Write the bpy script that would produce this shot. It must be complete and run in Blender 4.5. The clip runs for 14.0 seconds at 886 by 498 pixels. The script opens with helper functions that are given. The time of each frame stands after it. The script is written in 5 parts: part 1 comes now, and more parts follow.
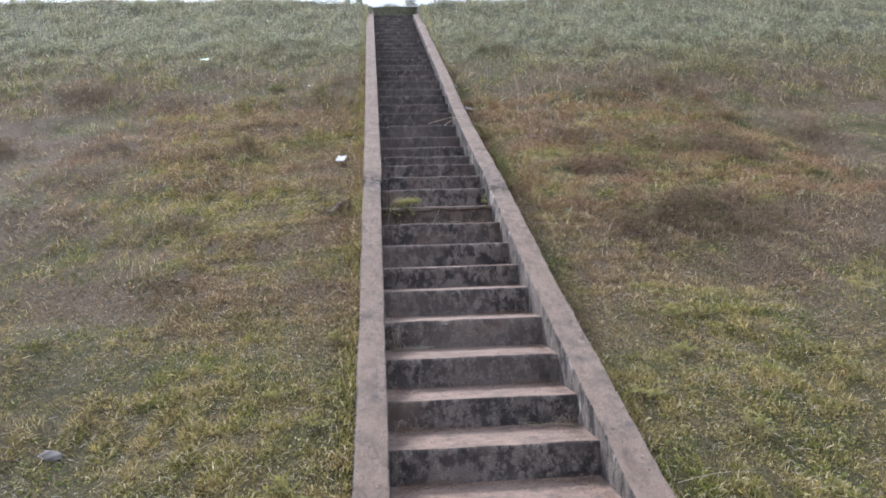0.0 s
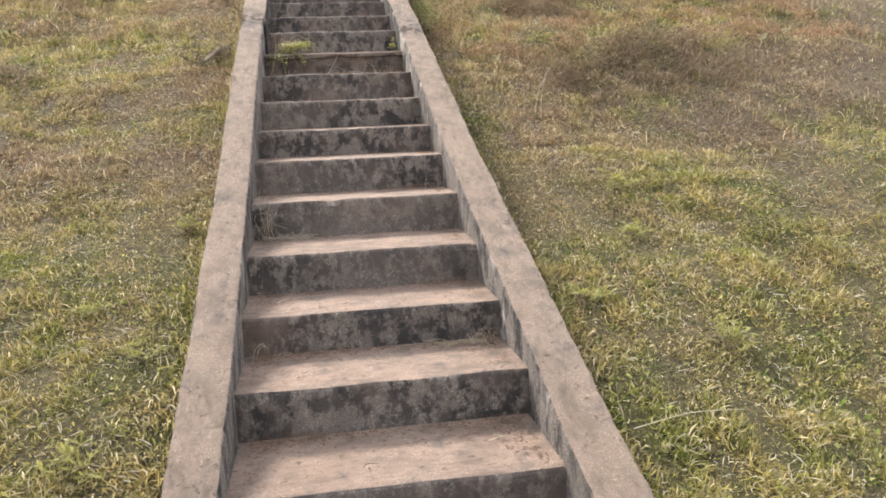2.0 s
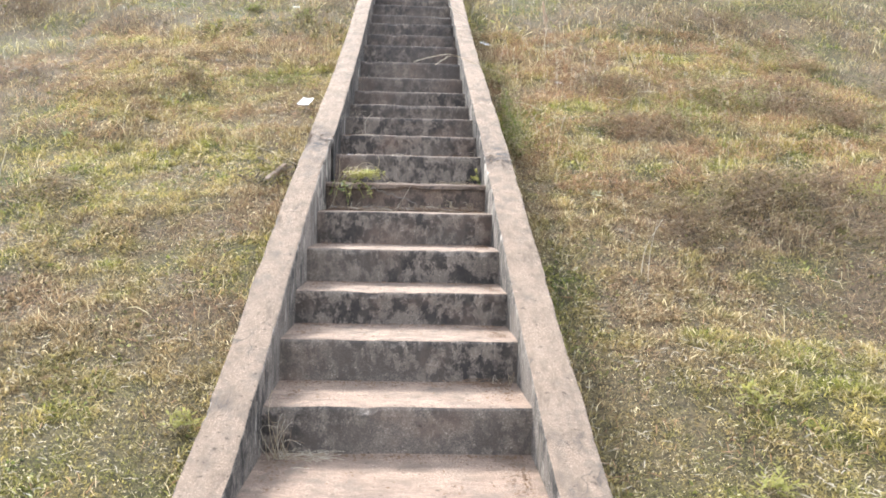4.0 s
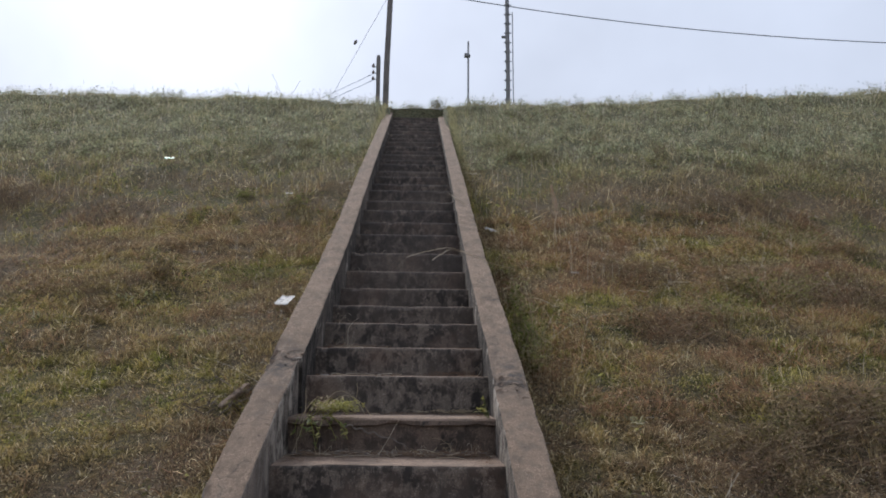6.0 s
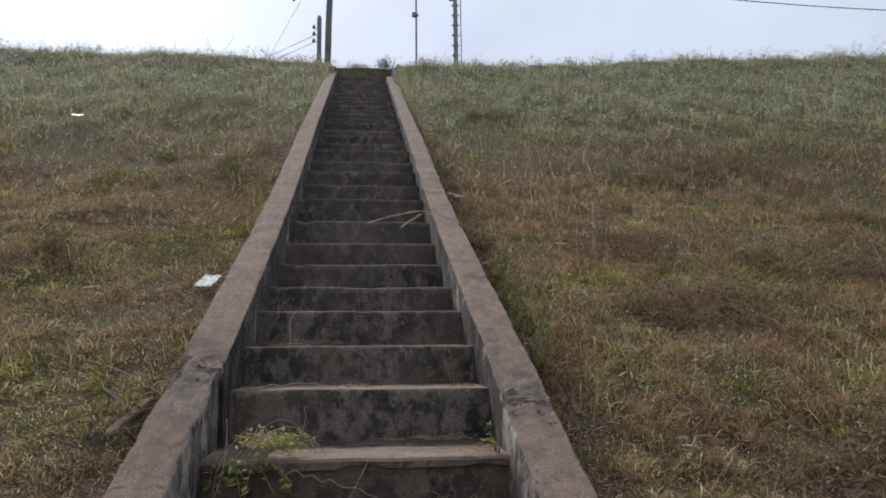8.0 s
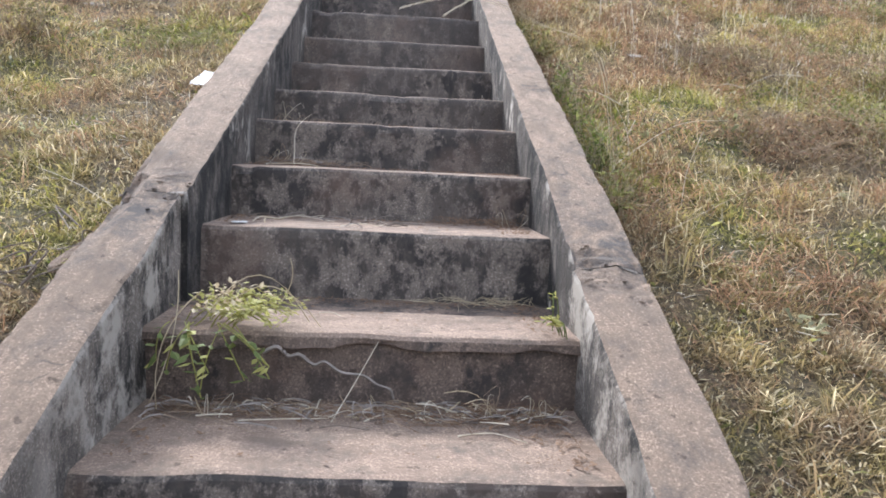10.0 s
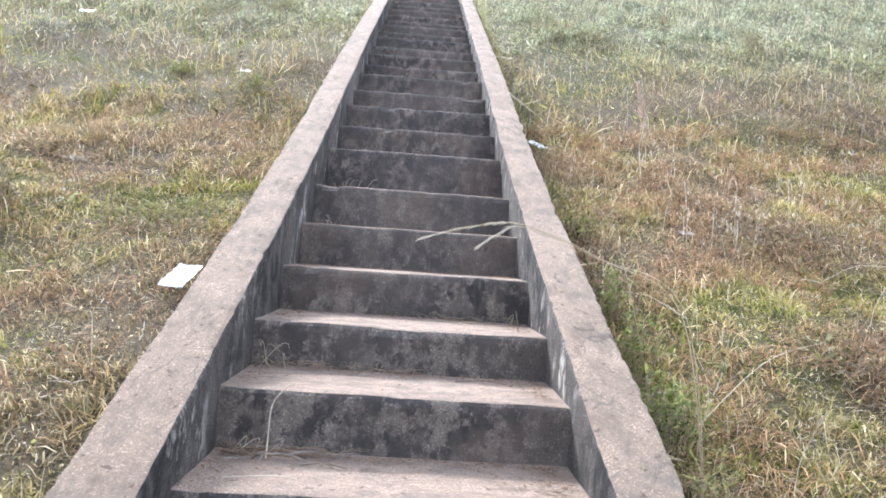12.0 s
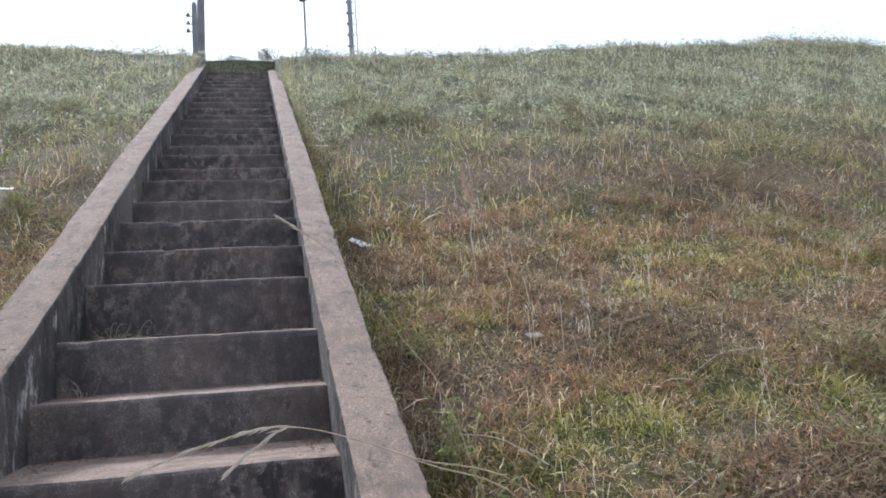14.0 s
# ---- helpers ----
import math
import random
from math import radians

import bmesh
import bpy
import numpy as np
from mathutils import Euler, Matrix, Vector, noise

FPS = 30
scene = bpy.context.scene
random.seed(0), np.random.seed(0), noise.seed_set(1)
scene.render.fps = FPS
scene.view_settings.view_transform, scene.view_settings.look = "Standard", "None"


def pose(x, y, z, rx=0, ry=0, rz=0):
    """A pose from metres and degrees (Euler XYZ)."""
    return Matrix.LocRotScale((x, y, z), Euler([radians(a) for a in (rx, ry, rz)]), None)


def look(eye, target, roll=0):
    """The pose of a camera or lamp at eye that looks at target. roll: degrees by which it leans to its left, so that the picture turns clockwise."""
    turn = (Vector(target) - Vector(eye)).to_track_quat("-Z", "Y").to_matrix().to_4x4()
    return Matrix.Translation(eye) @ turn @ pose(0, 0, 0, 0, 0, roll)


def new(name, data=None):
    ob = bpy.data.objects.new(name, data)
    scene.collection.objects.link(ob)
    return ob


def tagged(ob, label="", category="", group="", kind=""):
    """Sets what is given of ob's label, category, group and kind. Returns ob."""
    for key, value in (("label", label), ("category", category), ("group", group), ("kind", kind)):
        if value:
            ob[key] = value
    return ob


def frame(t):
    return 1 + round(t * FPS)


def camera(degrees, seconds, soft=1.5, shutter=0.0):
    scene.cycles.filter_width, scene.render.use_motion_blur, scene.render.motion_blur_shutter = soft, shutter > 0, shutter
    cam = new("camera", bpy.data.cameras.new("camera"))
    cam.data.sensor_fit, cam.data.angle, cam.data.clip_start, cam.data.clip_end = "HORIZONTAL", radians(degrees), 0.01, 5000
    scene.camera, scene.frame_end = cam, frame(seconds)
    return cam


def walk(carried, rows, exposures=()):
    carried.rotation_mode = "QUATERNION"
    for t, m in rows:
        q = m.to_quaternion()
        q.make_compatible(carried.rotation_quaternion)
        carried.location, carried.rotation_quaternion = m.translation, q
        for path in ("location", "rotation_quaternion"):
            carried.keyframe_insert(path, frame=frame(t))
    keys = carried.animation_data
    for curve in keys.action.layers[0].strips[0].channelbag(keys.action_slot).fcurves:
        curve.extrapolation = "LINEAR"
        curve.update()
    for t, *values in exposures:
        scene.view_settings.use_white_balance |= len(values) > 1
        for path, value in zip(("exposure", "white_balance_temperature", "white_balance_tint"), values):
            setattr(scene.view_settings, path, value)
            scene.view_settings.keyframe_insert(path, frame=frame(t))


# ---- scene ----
# The camera and its walk.
cam = camera(59.0, 14.0, soft=1.8)
PATH = [
    (0, (-0.488, -2.732, 1.073), (-0.332, -0.739, 1.112), -1.8),
    (0.5, (-0.405, -2.444, 1.116), (-0.346, -0.452, 1.277), -0.9),
    (1, (-0.353, -2.148, 1.112), (-0.289, -0.15, 1.173), -1.0),
    (1.5, (-0.27, -1.865, 1.048), (-0.054, 0.102, 0.757), 0.0),
    (2, (-0.181, -1.647, 1.08), (0.127, 0.303, 0.755), -2.3),
    (2.5, (-0.093, -1.44, 1.136), (0.12, 0.517, 0.784), -2.6),
    (3, (-0.077, -1.22, 1.166), (0.059, 0.745, 0.82), -3.0),
    (3.5, (-0.021, -0.945, 1.25), (0.199, 0.992, 0.802), -0.8),
    (3.7, (-0.007, -0.844, 1.341), (0.187, 1.118, 1.004), -1.1),
    (4, (0.036, -0.712, 1.469), (0.118, 1.283, 1.349), 1.2),
    (4.2, (0.082, -0.608, 1.526), (0.122, 1.39, 1.463), 2.9),
    (6.3, (0.123, 0.474, 1.774), (0.18, 2.44, 2.137), 0.4),
    (6.5, (0.093, 0.592, 1.77), (0.147, 2.555, 2.148), 0.9),
    (7, (0.036, 0.965, 1.73), (0.234, 2.923, 2.083), -1.7),
    (7.2, (0.006, 1.095, 1.759), (0.223, 3.06, 2.065), -1.9),
    (9.3, (0.025, 1.967, 2.018), (0.182, 3.95, 2.222), 2.0),
    (9.5, (0.028, 2.037, 2.003), (0.192, 4.029, 2.077), 1.4),
    (10, (0.064, 2.324, 1.95), (0.179, 4.31, 1.742), 2.7),
    (10.5, (0.053, 2.526, 2.02), (0.085, 4.506, 1.737), 3.6),
    (11, (-0.024, 2.79, 2.127), (0.149, 4.769, 1.893), 5.2),
    (11.5, (-0.023, 2.93, 2.272), (0.192, 4.914, 2.145), 3.9),
    (12, (0.025, 3.104, 2.459), (0.1, 5.103, 2.497), 3.9),
    (12.5, (0.098, 3.197, 2.526), (0.19, 5.191, 2.653), 1.3),
    (13, (0.138, 3.424, 2.576), (0.47, 5.382, 2.814), 0.2),
    (13.5, (0.136, 3.599, 2.668), (0.557, 5.543, 2.881), 1.1),
    (14, (0.287, 3.795, 2.729), (0.73, 5.732, 2.957), -3.7),
]
EXPOSURES = [(0.0, 0.16, 5420, 16), (0.5, 0.39, 5500, 17), (1.2, 0.34, 5680, 16), (1.6, 0.54, 6200, 12), (2.0, 0.73, 6230, 12), (2.5, 0.90, 6300, 11), (3.0, 1.08, 6300, 11), (4.2, 1.26, 5850, 9), (6.3, -0.84, 5900, 13),
             (7.0, -0.78, 5900, 13), (9.3, -0.02, 5500, 13), (9.5, 0.24, 5400, 13), (10.0, 0.85, 5600, 12), (10.5, 1.2, 5700, 11), (11.0, 1.32, 5650, 11), (12.0, 1.26, 5400, 11), (12.5, 1.08, 5300, 12),
             (13.0, 0.76, 5300, 13), (13.5, 0.38, 5350, 13), (14.0, 0.28, 5400, 13)]
walk(cam, [(t, look(eye, target, roll)) for t, eye, target, roll in PATH], EXPOSURES)

# Hazy daylight from ahead and a little to the left.
SUN_AZ, SUN_EL = radians(-24), radians(42)
world = bpy.data.worlds.new("world")
scene.world = world
world.use_nodes = True
wn, wl = world.node_tree.nodes, world.node_tree.links
sky = wn.new("ShaderNodeTexSky")
sky.sky_type, sky.sun_disc = "NISHITA", False
sky.sun_elevation, sky.sun_rotation = SUN_EL, SUN_AZ
sky.dust_density, sky.air_density, sky.ozone_density = 5.0, 1.2, 1.0
hazy = wn.new("ShaderNodeHueSaturation")
hazy.inputs["Saturation"].default_value = 0.22
wl.new(sky.outputs[0], hazy.inputs["Color"])
clouds = wn.new("ShaderNodeTexNoise")
clouds.inputs["Scale"].default_value, clouds.inputs["Detail"].default_value = 2.2, 5.0
ramp = wn.new("ShaderNodeMapRange")
ramp.inputs["From Min"].default_value, ramp.inputs["From Max"].default_value = 0.35, 0.7
ramp.inputs["To Min"].default_value, ramp.inputs["To Max"].default_value = 0.82, 1.12
wl.new(clouds.outputs[0], ramp.inputs["Value"])
shade = wn.new("ShaderNodeMix")
shade.data_type, shade.blend_type = "RGBA", "MULTIPLY"
shade.inputs["Factor"].default_value = 1.0
veil = wn.new("ShaderNodeMix")
veil.data_type = "RGBA"
veil.inputs["Factor"].default_value = 0.80
veil.inputs["B"].default_value = (7.9, 8.4, 9.2, 1.0)
wl.new(hazy.outputs[0], veil.inputs["A"])
wl.new(veil.outputs["Result"], shade.inputs["A"])
wl.new(ramp.outputs[0], shade.inputs["B"])
wl.new(shade.outputs["Result"], wn["Background"].inputs["Color"])
wn["Background"].inputs["Strength"].default_value = 0.158

sun = new("sun", bpy.data.lights.new("sun", "SUN"))
sun.data.energy, sun.data.angle, sun.data.color = 4.5, radians(11), (1.0, 0.93, 0.82)
to_sun = Vector((math.sin(SUN_AZ) * math.cos(SUN_EL), math.cos(SUN_AZ) * math.cos(SUN_EL), math.sin(SUN_EL)))
sun.matrix_world = look(to_sun * 50, (0, 0, 0))

# ---- materials ----


def material(name, rough=0.9):
    m = bpy.data.materials.new(name)
    m.use_nodes = True
    bsdf = m.node_tree.nodes["Principled BSDF"]
    bsdf.inputs["Roughness"].default_value = rough
    bsdf.inputs["Specular IOR Level"].default_value = 0.25
    return m, m.node_tree.nodes, m.node_tree.links, bsdf


def place(n, l, scale=(1, 1, 1)):
    co = n.new("ShaderNodeTexCoord")
    mp = n.new("ShaderNodeMapping")
    mp.inputs["Scale"].default_value = scale
    l.new(co.outputs["Object"], mp.inputs["Vector"])
    return mp.outputs[0]


def noisy(n, l, vec, scale, detail=4.0, rough=0.55, low=0.0, high=1.0, to_low=0.0, to_high=1.0):
    t = n.new("ShaderNodeTexNoise")
    t.inputs["Scale"].default_value, t.inputs["Detail"].default_value, t.inputs["Roughness"].default_value = scale, detail, rough
    l.new(vec, t.inputs["Vector"])
    r = n.new("ShaderNodeMapRange")
    r.inputs["From Min"].default_value, r.inputs["From Max"].default_value = low, high
    r.inputs["To Min"].default_value, r.inputs["To Max"].default_value = to_low, to_high
    l.new(t.outputs[0], r.inputs["Value"])
    return r.outputs[0]


def mixed(n, l, fac, a, b, blend="MIX"):
    x = n.new("ShaderNodeMix")
    x.data_type, x.blend_type = "RGBA", blend
    for sock, v in (("Factor", fac), ("A", a), ("B", b)):
        s = [i for i in x.inputs if i.name == sock and i.type == ("VALUE" if sock == "Factor" else "RGBA")][0]
        if isinstance(v, bpy.types.NodeSocket):
            l.new(v, s)
        else:
            s.default_value = v if isinstance(v, float) else (*v, 1.0)
    return [o for o in x.outputs if o.type == "RGBA"][0]


def times_(n, l, a, b):
    x = n.new("ShaderNodeMath")
    x.operation = "MULTIPLY"
    for i, v in enumerate((a, b)):
        if isinstance(v, bpy.types.NodeSocket):
            l.new(v, x.inputs[i])
        else:
            x.inputs[i].default_value = v
    return x.outputs[0]


def bumped(n, l, bsdf, height, strength=0.5, distance=0.01):
    b = n.new("ShaderNodeBump")
    b.inputs["Strength"].default_value, b.inputs["Distance"].default_value = strength, distance
    l.new(height, b.inputs["Height"])
    l.new(b.outputs[0], bsdf.inputs["Normal"])


def concrete(name, light, dark, stain, stain_low, stain_high, blotch=5.0, stretch=(1, 1, 1), crack=0.0, joint=None, lime=None, earth=None, streak=None, rust=None, pits=0.66, upper=None):
    """Weathered concrete: two tones, soft grey blotches, sharp mould stains, fine grain, hairline cracks."""
    m, n, l, bsdf = material(name, 0.93)
    v, flat = place(n, l, stretch), place(n, l)
    col = mixed(n, l, noisy(n, l, flat, 1.7, 5, 0.6, 0.3, 0.7), dark, light)
    col = mixed(n, l, noisy(n, l, flat, 60, 3, 0.7, 0.3, 0.75, 0.0, 0.45), col, tuple(0.42 * c for c in dark))
    col = mixed(n, l, noisy(n, l, flat, 230, 2, 0.6, 0.40, 0.66, 0.0, 0.65), col, tuple(0.42 * c for c in dark))
    col = mixed(n, l, noisy(n, l, flat, 170, 2, 0.6, 0.56, 0.68, 0.0, 0.6), col, tuple(min(1.0, 1.75 * c) for c in light))
    if earth is not None:
        # red earth trodden onto the lower treads
        sep = n.new("ShaderNodeSeparateXYZ")
        l.new(flat, sep.inputs[0])
        r = n.new("ShaderNodeMapRange")
        r.inputs["From Min"].default_value, r.inputs["From Max"].default_value = 0.9, 3.4
        r.inputs["To Min"].default_value, r.inputs["To Max"].default_value = 0.62, 0.10
        l.new(sep.outputs["Y"], r.inputs["Value"])
        col = mixed(n, l, times_(n, l, r.outputs[0], noisy(n, l, flat, 5, 6, 0.65, 0.28, 0.6)), col, earth)
    mould = noisy(n, l, v, blotch, 9, 0.75, stain_low, stain_high)
    patch = noisy(n, l, flat, 1.3, 3, 0.5, 0.30, 0.55)
    col = mixed(n, l, times_(n, l, mould, patch), col, stain)
    if streak is not None:
        # grey water stains drawn out along one direction
        marks = times_(n, l, noisy(n, l, place(n, l, streak), 13, 9, 0.72, 0.46, 0.64), noisy(n, l, flat, 2.3, 4, 0.6, 0.34, 0.6))
        col = mixed(n, l, marks, col, tuple(0.5 * c for c in dark))
        col = mixed(n, l, noisy(n, l, flat, 9, 8, 0.7, 0.42, 0.66, 0.0, 0.4), col, tuple(0.6 * c for c in dark))
    if rust is not None:
        col = mixed(n, l, noisy(n, l, flat, 2.1, 6, 0.65, 0.52, 0.66, 0.0, 0.42), col, rust)
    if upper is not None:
        # darker blotches that thicken towards the upper flight
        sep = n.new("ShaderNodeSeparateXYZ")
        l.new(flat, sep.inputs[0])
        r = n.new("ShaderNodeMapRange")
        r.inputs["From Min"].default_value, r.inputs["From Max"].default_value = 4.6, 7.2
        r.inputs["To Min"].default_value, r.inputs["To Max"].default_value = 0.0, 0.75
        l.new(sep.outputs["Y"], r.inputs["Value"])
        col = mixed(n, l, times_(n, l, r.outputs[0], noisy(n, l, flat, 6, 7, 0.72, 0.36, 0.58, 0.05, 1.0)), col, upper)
    specks = noisy(n, l, flat, 34, 3, 0.6, pits, pits + 0.05, 0.0, 0.75)
    col = mixed(n, l, specks, col, tuple(0.3 * c for c in dark))
    if crack:
        vo = n.new("ShaderNodeTexVoronoi")
        vo.feature = "DISTANCE_TO_EDGE"
        vo.inputs["Scale"].default_value = 1.6
        wob = n.new("ShaderNodeTexNoise")
        wob.inputs["Scale"].default_value = 7
        l.new(flat, wob.inputs["Vector"])
        add = n.new("ShaderNodeMixRGB")
        add.blend_type = "ADD"
        add.inputs[0].default_value = 0.16
        l.new(flat, add.inputs[1])
        l.new(wob.outputs["Color"], add.inputs[2])
        l.new(add.outputs[0], vo.inputs["Vector"])
        r = n.new("ShaderNodeMapRange")
        r.inputs["From Max"].default_value, r.inputs["To Min"].default_value, r.inputs["To Max"].default_value = 0.006, crack, 0.0
        l.new(vo.outputs["Distance"], r.inputs["Value"])
        gate = times_(n, l, r.outputs[0], noisy(n, l, flat, 0.9, 2, 0.5, 0.5, 0.56))
        col = mixed(n, l, gate, col, (0.05, 0.045, 0.04))
        # hairlines along the slab
        long_way = n.new("ShaderNodeMapping")
        long_way.inputs["Scale"].default_value = (1.0, 0.16, 1.0)
        l.new(add.outputs[0], long_way.inputs["Vector"])
        vo = n.new("ShaderNodeTexVoronoi")
        vo.feature = "DISTANCE_TO_EDGE"
        vo.inputs["Scale"].default_value = 7.0
        l.new(long_way.outputs[0], vo.inputs["Vector"])
        r = n.new("ShaderNodeMapRange")
        r.inputs["From Max"].default_value, r.inputs["To Min"].default_value, r.inputs["To Max"].default_value = 0.014, 0.75, 0.0
        l.new(vo.outputs["Distance"], r.inputs["Value"])
        gate = times_(n, l, r.outputs[0], noisy(n, l, flat, 3.3, 3, 0.5, 0.54, 0.62))
        col = mixed(n, l, gate, col, (0.085, 0.072, 0.06))
    if lime is not None:
        # pale lime that has run down the face
        runs = times_(n, l, noisy(n, l, v, 8, 6, 0.7, 0.56, 0.64), noisy(n, l, flat, 1.9, 3, 0.5, 0.45, 0.58))
        col = mixed(n, l, runs, col, lime)
        # bare smooth plaster just below the broken joint
        sep = n.new("ShaderNodeSeparateXYZ")
        l.new(flat, sep.inputs[0])
        r = n.new("ShaderNodeMapRange")
        r.inputs["From Min"].default_value, r.inputs["From Max"].default_value = 3.45, 3.7
        l.new(sep.outputs["Y"], r.inputs["Value"])
        q = n.new("ShaderNodeMapRange")
        q.inputs["From Min"].default_value, q.inputs["From Max"].default_value = 4.3, 4.2
        l.new(sep.outputs["Y"], q.inputs["Value"])
        bare = times_(n, l, times_(n, l, r.outputs[0], q.outputs[0]), noisy(n, l, flat, 6.0, 8, 0.72, 0.50, 0.58))
        col = mixed(n, l, bare, col, tuple(0.8 * c for c in lime))
    if joint is not None:
        # mould that has settled round the broken joint
        sep = n.new("ShaderNodeSeparateXYZ")
        l.new(flat, sep.inputs[0])
        off = n.new("ShaderNodeMath")
        off.operation = "SUBTRACT"
        l.new(sep.outputs["Y"], off.inputs[0])
        off.inputs[1].default_value = joint
        away = n.new("ShaderNodeMath")
        away.operation = "ABSOLUTE"
        l.new(off.outputs[0], away.inputs[0])
        r = n.new("ShaderNodeMapRange")
        r.inputs["From Min"].default_value, r.inputs["From Max"].default_value = 0.02, 0.32
        r.inputs["To Min"].default_value, r.inputs["To Max"].default_value = 1.0, 0.0
        l.new(away.outputs[0], r.inputs["Value"])
        grime = times_(n, l, r.outputs[0], noisy(n, l, flat, 15, 7, 0.72, 0.40, 0.58))
        col = mixed(n, l, grime, col, (0.095, 0.082, 0.073))
    l.new(col, bsdf.inputs["Base Color"])
    bumped(n, l, bsdf, noisy(n, l, flat, 45, 8, 0.85), 0.9, 0.012)
    return m


TREAD = concrete("worn_tread_concrete", (0.46, 0.335, 0.25), (0.35, 0.256, 0.192), (0.14, 0.115, 0.094), 0.46, 0.67, 11.0, earth=(0.36, 0.238, 0.172), streak=(0.45, 1.3, 1.0), pits=0.635)
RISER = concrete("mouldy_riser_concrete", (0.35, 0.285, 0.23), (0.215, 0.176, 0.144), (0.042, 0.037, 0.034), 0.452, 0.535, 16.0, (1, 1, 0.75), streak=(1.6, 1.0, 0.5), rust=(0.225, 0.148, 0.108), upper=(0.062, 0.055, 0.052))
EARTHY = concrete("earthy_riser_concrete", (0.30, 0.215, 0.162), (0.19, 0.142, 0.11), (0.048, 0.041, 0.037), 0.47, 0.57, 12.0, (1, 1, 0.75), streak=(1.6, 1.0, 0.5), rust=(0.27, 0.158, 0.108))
COPING = concrete("coping_concrete", (0.395, 0.285, 0.203), (0.30, 0.217, 0.155), (0.115, 0.096, 0.081), 0.48, 0.70, 12.0, (1, 0.6, 1), 0.3, 4.25, earth=(0.325, 0.246, 0.186), streak=(1.5, 0.4, 1.0), pits=0.63)
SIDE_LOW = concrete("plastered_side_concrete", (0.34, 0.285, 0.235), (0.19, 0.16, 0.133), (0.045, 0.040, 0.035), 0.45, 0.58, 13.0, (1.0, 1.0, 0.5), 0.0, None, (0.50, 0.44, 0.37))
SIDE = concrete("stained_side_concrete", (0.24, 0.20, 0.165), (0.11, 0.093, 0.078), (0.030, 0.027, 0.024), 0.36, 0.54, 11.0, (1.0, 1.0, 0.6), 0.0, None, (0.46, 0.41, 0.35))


def field_colours(n, l, vec):
    """Large and small patches of the slope, how dry it is along its height, and where haze is painted in."""
    big = noisy(n, l, vec, 0.9, 6, 0.66, 0.41, 0.55)
    mid = noisy(n, l, vec, 3.2, 7, 0.75, 0.44, 0.56)
    co = n.new("ShaderNodeTexCoord")
    sep = n.new("ShaderNodeSeparateXYZ")
    l.new(co.outputs["Object"], sep.inputs[0])
    ramp = n.new("ShaderNodeValToRGB")
    el = ramp.color_ramp.elements
    el[0].position, el[0].color = 0.02, (0.22, 0.22, 0.22, 1)
    el[1].position, el[1].color = 1.0, (0.30, 0.30, 0.30, 1)
    for at, v in ((0.10, 0.30), (0.17, 0.95), (0.24, 0.95), (0.31, 0.8), (0.42, 0.95), (0.58, 0.85), (0.70, 0.25)):
        e = el.new(at)
        e.color = (v, v, v, 1)
    l.new(times_(n, l, sep.outputs["Y"], 1 / 18.0), ramp.inputs[0])
    lush = n.new("ShaderNodeMapRange")
    lush.inputs["From Min"].default_value, lush.inputs["From Max"].default_value = 10.5, 13.5
    lush.inputs["To Min"].default_value, lush.inputs["To Max"].default_value = 1.0, 0.35
    l.new(sep.outputs["Y"], lush.inputs["Value"])
    # mask for the haze painted into the colours of the upper bank
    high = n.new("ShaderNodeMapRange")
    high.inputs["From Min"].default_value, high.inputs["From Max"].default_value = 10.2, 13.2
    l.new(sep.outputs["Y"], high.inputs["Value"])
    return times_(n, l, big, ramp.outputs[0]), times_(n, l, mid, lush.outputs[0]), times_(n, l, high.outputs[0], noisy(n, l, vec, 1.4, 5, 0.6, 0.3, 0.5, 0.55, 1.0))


def grass_material(name, green, dull, straw, brown, straw_from, pale=(0.32, 0.32, 0.20)):
    m, n, l, bsdf = material(name, 0.8)
    v = place(n, l)
    dry, mid, high = field_colours(n, l, v)
    geo = n.new("ShaderNodeNewGeometry")
    rnd = geo.outputs["Random Per Island"]
    col = mixed(n, l, mid, green, dull)
    col = mixed(n, l, dry, col, brown)
    # haze painted into the blades of the upper bank as a paler tone
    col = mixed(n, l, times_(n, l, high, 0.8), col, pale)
    pick = n.new("ShaderNodeMapRange")
    pick.inputs["From Min"].default_value, pick.inputs["From Max"].default_value = straw_from, straw_from + 0.05
    l.new(rnd, pick.inputs["Value"])
    col = mixed(n, l, pick.outputs[0], col, straw)
    hue = n.new("ShaderNodeHueSaturation")
    var = n.new("ShaderNodeMapRange")
    var.inputs["To Min"].default_value, var.inputs["To Max"].default_value = 0.35, 1.6
    wrap = n.new("ShaderNodeMath")
    wrap.operation = "FRACT"
    l.new(times_(n, l, rnd, 37.0), wrap.inputs[0])
    l.new(wrap.outputs[0], var.inputs["Value"])
    l.new(var.outputs[0], hue.inputs["Value"])
    l.new(col, hue.inputs["Color"])
    l.new(hue.outputs[0], bsdf.inputs["Base Color"])
    tr = n.new("ShaderNodeBsdfTranslucent")
    l.new(hue.outputs[0], tr.inputs["Color"])
    ms = n.new("ShaderNodeMixShader")
    ms.inputs[0].default_value = 0.4
    l.new(bsdf.outputs[0], ms.inputs[1])
    l.new(tr.outputs[0], ms.inputs[2])
    l.new(ms.outputs[0], n["Material Output"].inputs["Surface"])
    return m


